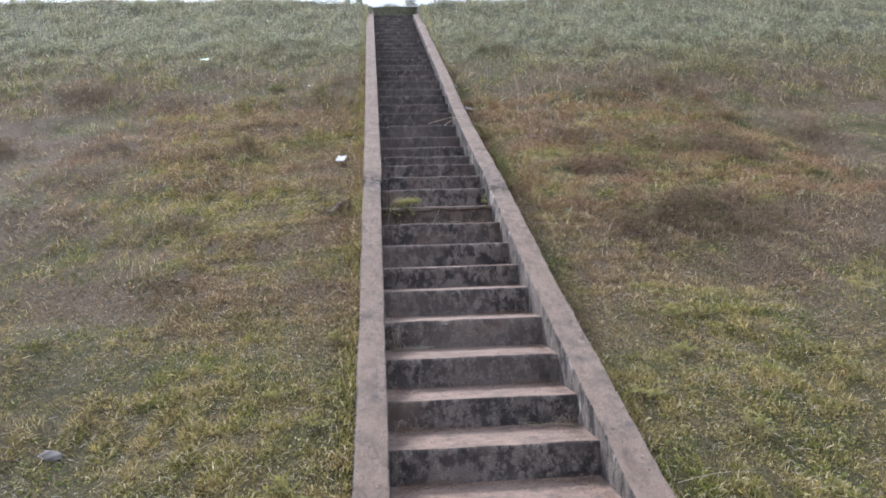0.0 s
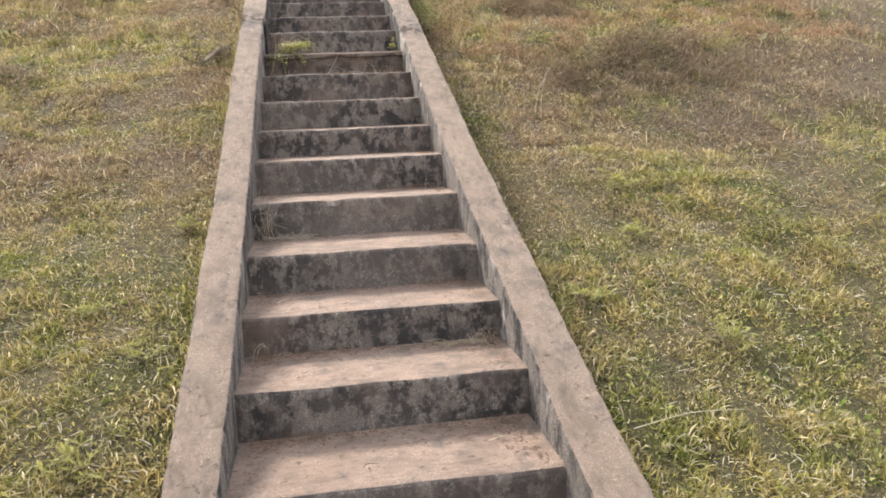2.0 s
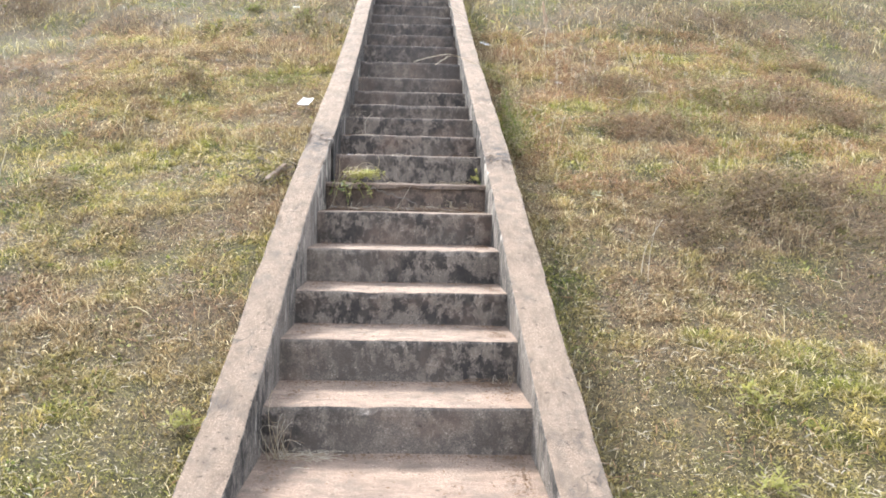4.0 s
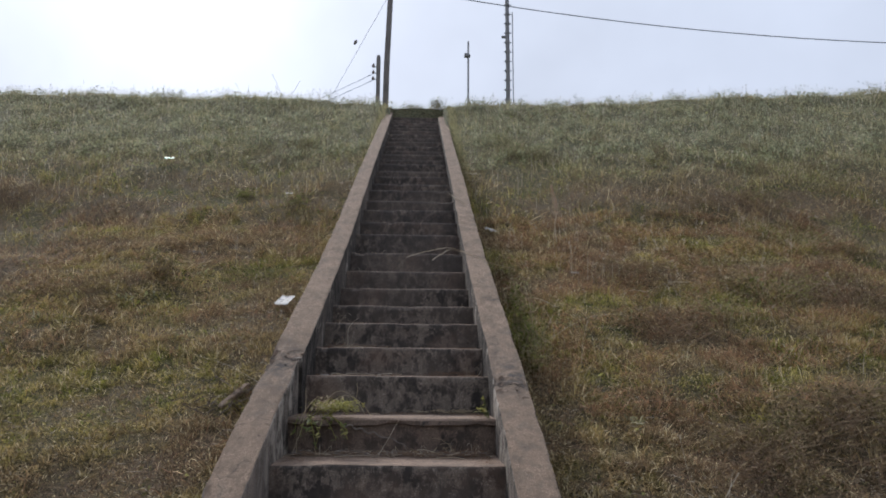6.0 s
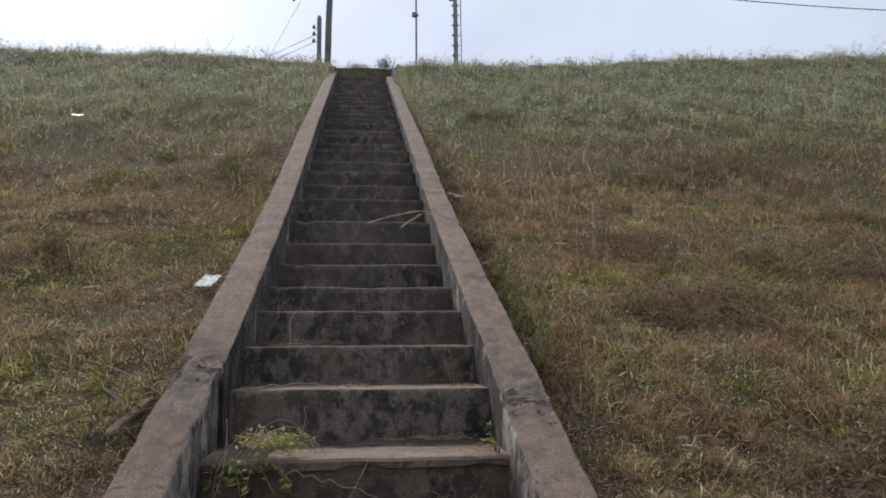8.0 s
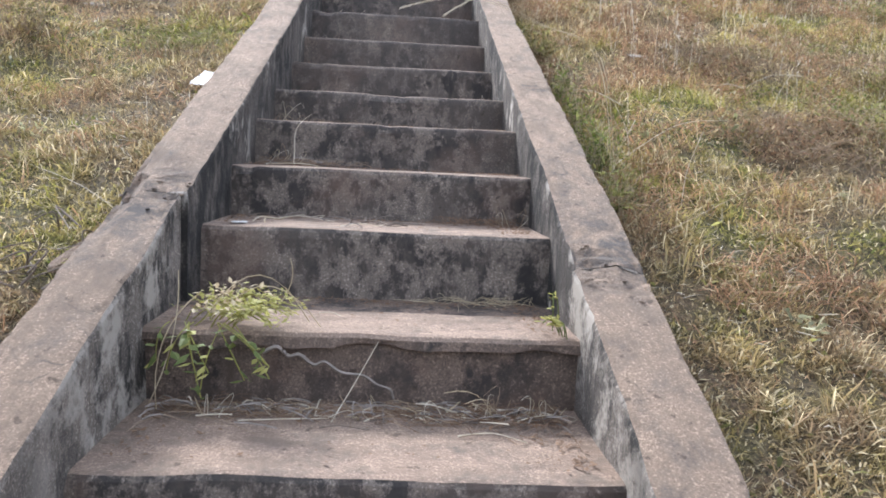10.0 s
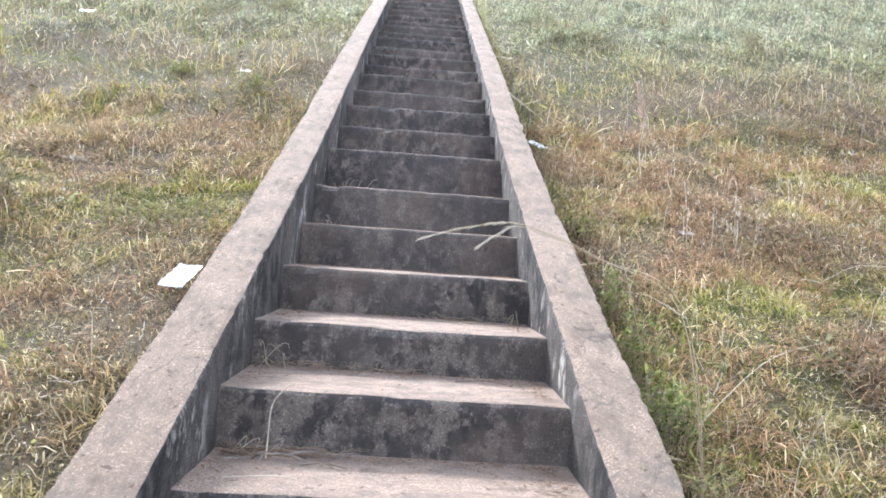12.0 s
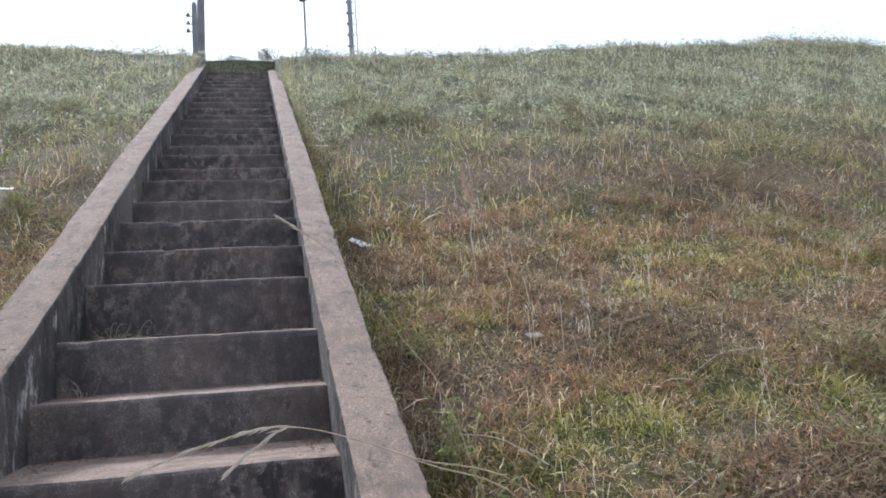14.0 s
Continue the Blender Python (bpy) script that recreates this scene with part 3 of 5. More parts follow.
def sheet_of(sets, name, mat, label, category):
    long = [v for v in sets if v.shape[1] == 5]
    fine = [v for v in sets if v.shape[1] == 3]
    V = np.concatenate(long)
    base = np.arange(len(V))[:, None] * 5
    verts, quads, tris = V.reshape(-1, 3), base + np.array([[0, 1, 2, 3]]), base + np.array([[3, 2, 4]])
    if fine:
        F = np.concatenate(fine)
        tris = np.concatenate([tris, np.arange(len(F))[:, None] * 3 + np.array([[0, 1, 2]]) + len(verts)])
        verts = np.concatenate([verts, F.reshape(-1, 3)])
    me = fast_mesh(name, verts, quads, tris)
    tagged(link_mesh(name, me, mat), label, category, kind="stuff")


def build_grass():
    rng = np.random.RandomState(5)
    sets = []

    def clear(x, y, inner):
        return (np.abs(x) > inner) | (y < -0.72) | (y > TOP_Y + 0.35)

    def sow(n, x0, x1, y0, y1, h, w, low, high, inner=0.645, fine=False):
        x, y = rng.uniform(x0, x1, n), rng.uniform(y0, y1, n)
        thin = 0.5 + 0.5 * waves(x, y, 33, 0.35)
        rim = np.clip(np.minimum(np.minimum(x - x0, x1 - x), np.minimum(y - y0, y1 - y)) / 0.8, 0.03, 1)
        keep = clear(x, y, inner) & (rng.uniform(0, 1, n) < rim * (0.55 + 0.45 * np.clip(1.25 * thin - 0.1, 0, 1)))
        x, y = x[keep], y[keep]
        up = np.interp(y, [0, 4, 8, 12, 17], [1.0, 1.1, 1.25, 1.7, 2.0])
        hh = h * up * (0.45 + 1.4 * tuft_map(x, y) * np.clip(thin[keep], 0, 1)) * rng.uniform(0.5, 1.5, len(x))
        V = blades(rng, x, y, hh, w * rng.uniform(0.6, 1.4, len(x)), low, high)
        sets.append(V[:, [0, 1, 4]] if fine else V)

    sow(430000, -2.3, 2.7, -0.9, 5.2, 0.030, 0.0048, 5, 62, fine=True)
    sow(250000, -2.3, 2.7, -0.9, 5.2, 0.031, 0.0044, 5, 68)
    sow(300000, -3.6, 4.2, -1.6, 5.2, 0.040, 0.0054, 4, 62, fine=True)
    sow(420000, -3.8, 5.0, 4.4, 9.6, 0.038, 0.0062, 5, 64, fine=True)
    sow(130000, -3.6, 4.6, 4.0, 9.4, 0.044, 0.0046, 8, 70)
    sow(200000, -9, 10, -2.0, 9, 0.05, 0.008, 5, 60, fine=True)
    sow(60000, -9, 10, -7.0, -0.6, 0.05, 0.009, 5, 60, fine=True)
    sow(230000, -12, 15, 8.6, 19.2, 0.06, 0.010, 10, 78, fine=True)
    sow(50000, -12, 15, 8.6, 18.6, 0.085, 0.006, 20, 82)
    # taller tangled clumps
    for n, x0, x1, y0, y1, size in ((150, -5, 6, 3, 9, 0.13), (260, -10, 12, 8, 18, 0.17), (45, 0.9, 4.5, 3.4, 8.5, 0.12), (110, -10, 12, 16.5, 18.2, 0.2)):
        cx, cy = rng.uniform(x0, x1, n), rng.uniform(y0, y1, n)
        for px, py in zip(cx, cy):
            k = rng.randint(40, 110)
            r = rng.uniform(0.06, 0.22)
            x, y = px + rng.normal(0, r, k), py + rng.normal(0, r, k)
            keep = clear(x, y, 0.67)
            x, y = x[keep], y[keep]
            sets.append(blades(rng, x, y, size * rng.uniform(0.4, 1.2, len(x)), rng.uniform(0.002, 0.0045, len(x)), 20, 85))
    # longer grass against the outer faces of the side walls
    for side in (-1, 1):
        n = 14000
        y = rng.uniform(-0.7, TOP_Y, n)
        x = side * (0.655 + np.abs(rng.normal(0, 0.06, n)))
        sets.append(blades(rng, x, y, rng.uniform(0.4, 1.4, n) * np.interp(y, [0, 3.5, 5], [0.05, 0.05, 0.1]), np.full(n, 0.005), 15, 75))
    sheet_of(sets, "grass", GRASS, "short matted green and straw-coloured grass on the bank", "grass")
    sets = []
    for n, x0, x1, y0, y1, L, W in ((30000, -3.2, 4.0, -1.0, 3.5, 0.022, 0.013), (16000, -4, 5, 3.5, 9, 0.03, 0.012), (9000, -9, 11, 9, 18, 0.06, 0.02)):
        x, y = rng.uniform(x0, x1, n), rng.uniform(y0, y1, n)
        keep = clear(x, y, 0.66) & (waves(x, y, 51, 0.5) > 0.2)
        x, y = x[keep], y[keep]
        sets.append(blades(rng, x, y, L * rng.uniform(0.6, 1.5, len(x)), W * rng.uniform(0.6, 1.3, len(x)), 5, 50))
    sheet_of(sets, "low_weeds", WEED, "small broad-leaved green weeds among the grass", "weeds")

    # leafy herbs, knee-high on the upper bank and along the crest
    sets = []
    for n, y0, y1, h in ((1500, 11.0, 13.2, 0.11), (4600, 12.0, 17.0, 0.18), (1100, 16.2, 17.6, 0.22), (160, 4.5, 9.5, 0.06)):
        px, py = rng.uniform(-11, 13, n), rng.uniform(y0, y1, n)
        keep = (waves(px, py, 61, 1.1) > -0.05) & clear(px, py, 0.8)
        px, py = px[keep], py[keep]
        tall = h * rng.uniform(0.4, 1.25, len(px))
        for k in range(15):
            up = tall * rng.uniform(0.05, 1.0, len(px))
            r = 0.05 + 0.25 * tall
            sets.append(blades(rng, px + rng.normal(0, 1, len(px)) * r * 0.5, py + rng.normal(0, 1, len(px)) * r * 0.5, rng.uniform(0.025, 0.07, len(px)), rng.uniform(0.007, 0.017, len(px)), -10, 65, up))
        sets.append(blades(rng, px, py, tall * 1.1, np.full(len(px), 0.004), 60, 88))
    sheet_of(sets, "herbs", HERB, "leafy grey-green herbs standing on the upper bank, paled with painted haze", "weeds")

    # thin pale seed stalks among the herbs
    sets = []
    for n, x0, x1, y0, y1, h in ((3200, -11, 13, 9.0, 17.2, 0.26), (260, -4.5, 5, 5.0, 9.5, 0.2), (240, 1.0, 4.0, 6.5, 9.0, 0.24)):
        x, y = rng.uniform(x0, x1, n), rng.uniform(y0, y1, n)
        keep = clear(x, y, 0.75) & (waves(x, y, 71, 0.9) > -0.1)
        x, y = x[keep], y[keep]
        h = h * rng.uniform(0.4, 1.3, len(x))
        w = np.interp(y, [6, 16], [0.0022, 0.006])
        sets.append(blades(rng, x, y, h, w, 62, 88))
        for k in range(4):
            sets.append(blades(rng, x + rng.normal(0, 0.012, len(x)), y + rng.normal(0, 0.012, len(x)), h * 0.14, w * 1.8, 40, 85, h * rng.uniform(0.7, 0.95, len(x))))
    x, y = rng.uniform(-2.6, 3.2, 16000), rng.uniform(-0.9, 6.5, 16000)
    keep = clear(x, y, 0.68) & (waves(x, y, 75, 0.5) > -0.2)
    x, y = x[keep], y[keep]
    sets.append(blades(rng, x, y, rng.uniform(0.02, 0.075, len(x)), np.full(len(x), 0.0026), 0, 22, rng.uniform(0.004, 0.03, len(x))))
    sheet_of(sets, "seed_stalks", PALE, "thin pale dry stalks standing and lying on the bank", "grass stalk")

    # matted reddish-brown dead stems
    sets = []
    for n, x0, x1, y0, y1, L in ((95000, 0.8, 4.8, 4.6, 9.6, 0.085), (26000, -4.2, -0.8, 5.2, 9.6, 0.075), (20000, -4, 4.6, 1.0, 5.0, 0.06), (26000, -9, 11, 8.8, 12.5, 0.11)):
        x, y = rng.uniform(x0, x1, n), rng.uniform(y0, y1, n)
        keep = clear(x, y, 0.7) & (waves(x, y, 81, 0.8) + 0.5 * waves(x, y, 82, 0.25) > 0.0)
        x, y = x[keep], y[keep]
        sets.append(blades(rng, x, y, L * rng.uniform(0.4, 1.5, len(x)), rng.uniform(0.0016, 0.004, len(x)), 4, 55, np.abs(rng.normal(0, 0.02, len(x)))))
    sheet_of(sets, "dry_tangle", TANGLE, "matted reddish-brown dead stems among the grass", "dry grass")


build_grass()


# ---- poles and wires beyond the crest ----
def build_utility_pole():
    x, y = -0.93, 21.5
    z = float(ground_z(x, y))
    ob = empty("utility_pole", (x, y, z), "tall weathered wooden utility pole beyond the crest", "utility pole")
    bm = bmesh.new()
    tube(bm, [Vector((x - 0.04, y, z - 0.3)), Vector((x + 0.0, y, 10.5)), Vector((x + 0.08, y, 13.0)), Vector((x + 0.12, y, 15.0))], [0.095, 0.085, 0.078, 0.07], 12)
    part("pole", bm, POLE, ob, smooth=True)
    bm = bmesh.new()
    tube(bm, [Vector((x + 0.06, y - 0.07, 12.84)), Vector((x + 0.28, y - 0.1, 12.82))], [0.02, 0.02], 8)
    part("bracket", bm, STEEL, ob)
    bm = bmesh.new()
    tube(bm, bend((x + 0.08, y - 0.08, 12.5), (x + 0.24, y - 0.1, 12.79), (0.05, 0, -0.06), 6), [0.008] * 7, 5)
    part("cable_loop", bm, CABLE, ob)
    return x, y


POLE_X, POLE_Y = build_utility_pole()


def build_short_pole():
    x, y = -1.48, 27.0
    z = float(ground_z(x, y))
    ob = empty("service_pole", (x, y, z), "short grey service pole with insulators and wires", "utility pole")
    bm = bmesh.new()
    tube(bm, [Vector((x, y, z - 0.3)), Vector((x - 0.02, y, 13.05)), Vector((x - 0.02, y, 13.12))], [0.085, 0.075, 0.05], 10)
    part("pole", bm, POLE, ob, smooth=True)
    for zz in (12.74, 12.5, 12.26):
        bm = bmesh.new()
        tube(bm, [Vector((x - 0.2, y, zz - 0.08)), Vector((x - 0.2, y, zz - 0.04)), Vector((x - 0.2, y, zz)), Vector((x - 0.19, y, zz + 0.06))], [0.035, 0.06, 0.05, 0.02], 8)
        part("insulator", bm, CERAMIC, ob)
        bm = bmesh.new()
        tube(bm, [Vector((x - 0.2, y, zz - 0.06)), Vector((x - 0.03, y, zz - 0.06))], [0.016, 0.016], 6)
        part("pin", bm, STEEL, ob)
    return x, y


SHORT = build_short_pole()


def build_lamp_pole():
    x, y = 1.40, 21.5
    z = float(ground_z(x, y))
    ob = empty("lamp_pole", (x, y, z), "thin steel pole with a small box lamp", "lamp post")
    bm = bmesh.new()
    tube(bm, [Vector((x, y, z - 0.3)), Vector((x - 0.01, y, 11.25))], [0.030, 0.024], 8)
    part("post", bm, STEEL, ob)
    bm = bmesh.new()
    box(bm, (x - 0.12, y - 0.08, 10.77), (x - 0.015, y + 0.04, 10.87))
    box(bm, (x + 0.015, y - 0.04, 10.78), (x + 0.05, y + 0.03, 10.85))
    bmesh.ops.bevel(bm, geom=bm.edges[:], offset=0.012, segments=2)
    part("lamp_head", bm, STEEL, ob)


build_lamp_pole()


def build_mast():
    """A slim pole with climbing bolts on both sides, a rail beside it and an aerial on top."""
    x, y = 3.52, 30.0
    z, top = float(ground_z(x, y)), 17.0
    ob = empty("radio_mast", (x, y, z), "slim grey mast with climbing bolts, side rail and aerial", "mast")
    bm = bmesh.new()
    tube(bm, [Vector((x, y, z - 0.3)), Vector((x - 0.03, y, 14.0)), Vector((x - 0.06, y, top - 0.1)), Vector((x - 0.06, y, top))], [0.10, 0.085, 0.08, 0.05], 12)
    part("pole", bm, STEEL, ob, smooth=True)
    for k in range(22):
        zz = top - 0.35 - 0.40 * k
        bm = bmesh.new()
        tube(bm, [Vector((x - 0.18, y, zz)), Vector((x + 0.12, y, zz))], [0.022, 0.022], 6)
        tube(bm, [Vector((x - 0.045, y, zz - 0.03)), Vector((x - 0.045, y, zz + 0.03))], [0.105, 0.105], 10)
        part("climbing_bolt", bm, STEEL, ob)
    bm = bmesh.new()
    tube(bm, [Vector((x + 0.22, y, z - 0.3)), Vector((x + 0.16, y, top - 0.65))], [0.022, 0.02], 6)
    part("side_rail", bm, STEEL, ob)
    bm = bmesh.new()
    box(bm, (x - 0.28, y - 0.05, 15.24), (x - 0.10, y + 0.05, 15.32))
    bmesh.ops.bevel(bm, geom=bm.edges[:], offset=0.015, segments=2)
    part("bracket_box", bm, STEEL, ob)
    bm = bmesh.new()
    tube(bm, [Vector((x - 0.06, y, top)), Vector((x + 0.02, y, top + 1.0))], [0.012, 0.006], 5)
    part("aerial", bm, STEEL, ob)


build_mast()


def wire(name, a, b, sag, r, label):
    bm = bmesh.new()
    pts = bend(a, b, (0, 0, -sag), 24)
    tube(bm, pts, [r] * len(pts), 5)
    ob = part(name, bm, CABLE)
    tagged(ob, label, "cable")
    return ob


wire("power_cable", (POLE_X + 0.28, POLE_Y - 0.1, 12.8), (25.0, 21.23, 11.86), 0.89, 0.014, "black overhead cable running off from the tall pole")
wire("service_wire", (SHORT[0] - 0.2, SHORT[1], 12.42), (-9.0, 28.5, 9.6), 0.12, 0.010, "thin service wire from the short pole")
wire("service_wire", (SHORT[0] - 0.2, SHORT[1], 12.18), (-9.0, 28.5, 9.5), 0.12, 0.010, "thin service wire from the short pole")
GUY = wire("guy_wire", (POLE_X + 0.06, POLE_Y, 12.7), (-3.35, 21.5, float(ground_z(-3.35, 21.5)) - 0.05), 0.0, 0.005, "thin guy wire with an egg insulator, staying the tall pole")
bm = bmesh.new()
tube(bm, [Vector((-1.80, 21.5, 11.22)), Vector((-1.83, 21.5, 11.16)), Vector((-1.87, 21.5, 11.09))], [0.025, 0.05, 0.025], 8)
part("egg_insulator", bm, CERAMIC, GUY)


# ---- things on the bank and on the steps ----
def on_ground(x, y, up=0.0):
    return Vector((x, y, float(ground_z(x, y)) + up))


def tread(i):
    """Height of the tread of step i, counted from the third step up."""
    return STEP_Z[i + 2]


def nose(i):
    return STEP_Y[i + 2]


def leaf_faces(bm, at, way, size, rng, wide=0.5):
    """One pointed leaf, folded a little along its rib."""
    way = way.normalized()
    side = way.cross(Vector((rng.uniform(-0.4, 0.4), rng.uniform(-0.4, 0.4), 1))).normalized() * size * wide * 0.5
    fold = way.cross(side).normalized() * size * 0.08
    b, m, t = at, at + way * size * 0.45, at + way * size - Vector((0, 0, size * 0.15))
    v = [bm.verts.new(p) for p in (b, m + side + fold, t, m - side + fold, m)]
    bm.faces.new((v[0], v[1], v[4]))
    bm.faces.new((v[1], v[2], v[4]))
    bm.faces.new((v[2], v[3], v[4]))
    bm.faces.new((v[3], v[0], v[4]))


def stalk(name, pts, r, label, category="grass stalk", mat=None, head=0.0, seed=1, group=""):
    """A dry stalk through points; head: the length of a bristly seed head at its end."""
    rng = random.Random(seed)
    pts = [Vector(p) for p in pts]
    fine = []
    for k in range(len(pts) - 1):
        a, b = pts[k], pts[k + 1]
        pa, nb = pts[max(k - 1, 0)], pts[min(k + 2, len(pts) - 1)]
        for j in range(6):
            t = j / 6
            fine.append(0.5 * (2 * a + (b - pa) * t + (2 * pa - 5 * a + 4 * b - nb) * t * t + (3 * a - pa - 3 * b + nb) * t ** 3))
    fine.append(pts[-1])
    bm = bmesh.new()
    tube(bm, fine, [r * (1 - 0.6 * k / len(fine)) for k in range(len(fine))], 5)
    if head:
        ob = empty(name, fine[0], label, category, group)
        part("stem", bm, mat or STRAW, ob)
        bm = bmesh.new()
        total = 0.0
        for k in range(len(fine) - 1, 0, -1):
            d = fine[k] - fine[k - 1]
            for q in range(10):
                p = fine[k - 1] + d * rng.random()
                w = d.normalized() + Vector((rng.uniform(-1, 1), rng.uniform(-1, 1), rng.uniform(-1, 1))) * 0.16
                leaf_faces(bm, p, w, rng.uniform(0.018, 0.034), rng, 0.05)
            total += d.length
            if total > head:
                break
        part("seed_head", bm, PALE, ob, "pale feathery seed head")
        return ob
    return tagged(part(name, bm, mat or STRAW), label, category, group)


# Seed-headed grass bowing over the coping.
stalk("bowing_grass", [on_ground(0.86, 5.2), (0.78, 5.25, 2.36), (0.56, 5.3, 2.50), (0.33, 5.3, 2.585), (0.18, 5.3, 2.57), (0.05, 5.28, 2.53)], 0.0017,
      "dry grass with a pale seed head bowing over the coping", head=0.26, seed=4)
stalk("bowing_grass", [on_ground(0.88, 5.25), (0.80, 5.3, 2.38), (0.55, 5.33, 2.505), (0.34, 5.33, 2.58), (0.26, 5.32, 2.555), (0.21, 5.3, 2.52)], 0.0016,
      "dry grass with a pale seed head bowing over the coping", head=0.12, seed=9)
stalk("bowing_grass", [on_ground(0.88, 5.8), (0.74, 5.8, 2.55), (0.62, 5.8, 2.74), (0.47, 5.8, 2.95), (0.33, 5.8, 3.06)], 0.0015, "long green and dry grass leaf arching over the coping", head=0.10, seed=12)
# Single pale stalks standing on the bank.
for k, (x, y, h, dx, dy) in enumerate(((1.24, 3.56, 0.42, -0.05, 0.0), (1.32, 3.46, 0.34, 0.06, 0.05), (1.30, 3.52, 0.30, 0.1, 0.0), (2.06, 8.86, 0.3, 0.25, 0.1),
                                       (1.50, 7.3, 0.35, -0.03, 0.0), (1.62, 7.25, 0.3, 0.02, 0.05), (1.78, 7.35, 0.32, 0.0, 0.0), (1.40, 7.4, 0.28, 0.04, 0.0), (2.2, 7.6, 0.3, 0.03, 0.1),
                                       (2.7, 7.9, 0.34, -0.06, 0.0), (1.15, 5.3, 0.28, 0.02, -0.1), (1.05, 5.7, 0.25, -0.08, 0.0), (0.9, 5.4, 0.28, 0.1, 0.1), (2.0, 6.4, 0.3, 0.1, 0.0),
                                       (-2.6, 4.4, 0.28, 0.05, 0.0), (-2.1, 6.6, 0.25, 0.02, 0.05), (-1.6, 7.6, 0.3, 0.0, 0.0), (2.9, 5.2, 0.35, 0.1, 0.0), (3.3, 6.1, 0.4, -0.1, 0.0),
                                       (-3.2, 18.0, 0.9, -0.25, 0.0), (-3.0, 18.0, 0.7, 0.2, 0.0), (-4.1, 18.0, 0.6, -0.2, 0.0), (4.2, 18.0, 0.5, 0.15, 0.0), (5.0, 18.0, 0.6, 0.2, 0.0),
                                       (9.0, 18.2, 0.5, -0.1, 0.0), (0.62, 17.6, 0.45, 0.05, 0.0), (7.0, 18.1, 0.5, 0.1, 0.0))):
    b = on_ground(x, y)
    stalk("dry_stalk", [b, b + Vector((dx * 0.2, dy * 0.2, h * 0.5)), b + Vector((dx, dy, h))], 0.002 if y < 10 else 0.006, "thin dry grass stalk standing on the bank", mat=PALE if k % 3 else STRAW,
          head=h * 0.3 if k % 2 == 0 else 0.0, seed=40 + k, group="dry stalks on the bank")
def build_plume(x, y, h):
    """A tall dry grass with a feathery plume."""
    rng = random.Random(5)
    base = on_ground(x, y)
    ob = empty("plume_grass", base, "tall dry grass with a pinkish feathery plume", "grass stalk")
    pts = [base, base + Vector((-0.02, 0.0, h * 0.3)), base + Vector((0.01, 0.0, h * 0.55)), base + Vector((-0.05, 0.02, h))]
    bm = bmesh.new()
    tube(bm, pts, [0.004, 0.0035, 0.003, 0.0015], 5)
    part("stem", bm, PALE, ob)
    bm = bmesh.new()
    for k in range(420):
        t = rng.random()
        p = pts[2].lerp(pts[3], t) if t > 0.12 else pts[1].lerp(pts[2], 0.7 + 2 * t)
        spread_ = 0.016 * (1.1 - t)
        leaf_faces(bm, p + Vector((rng.gauss(0, spread_), rng.gauss(0, spread_), 0)), Vector((rng.gauss(-0.1, 0.3), rng.gauss(0, 0.3), 1)), rng.uniform(0.02, 0.05), rng, 0.07)
    tagged(part("plume", bm, PLUME, ob, "pinkish feathery plume"), kind="stuff")


build_plume(1.57, 8.52, 0.62)
# Long pale grasses lying across the grass.
for k, (a, b, sag) in enumerate((((2.06, 6.93), (2.45, 7.02), 0.04), ((1.78, 6.77), (2.02, 6.86), 0.03), ((0.93, 6.55), (1.15, 6.28), 0.03), ((1.0, 5.0), (2.0, 5.6), 0.07), ((0.9, 5.5), (1.7, 6.2), 0.08),
                                 ((-1.5, 0.9), (-0.75, 1.3), 0.03), ((0.74, 0.54), (1.12, 0.55), 0.02), ((1.1, 3.0), (1.5, 2.8), 0.05), ((-0.75, 4.9), (-1.3, 5.3), 0.03))):
    p, q = on_ground(*a, 0.04), on_ground(*b, 0.06)
    stalk("fallen_grass", [p, p.lerp(q, 0.5) + Vector((0, 0, sag)), q], 0.0017, "long bleached grass lying over the turf", mat=STRAW if k % 2 else PALE, head=0.14 if k < 3 else 0.0, seed=80 + k,
          group="fallen grasses")


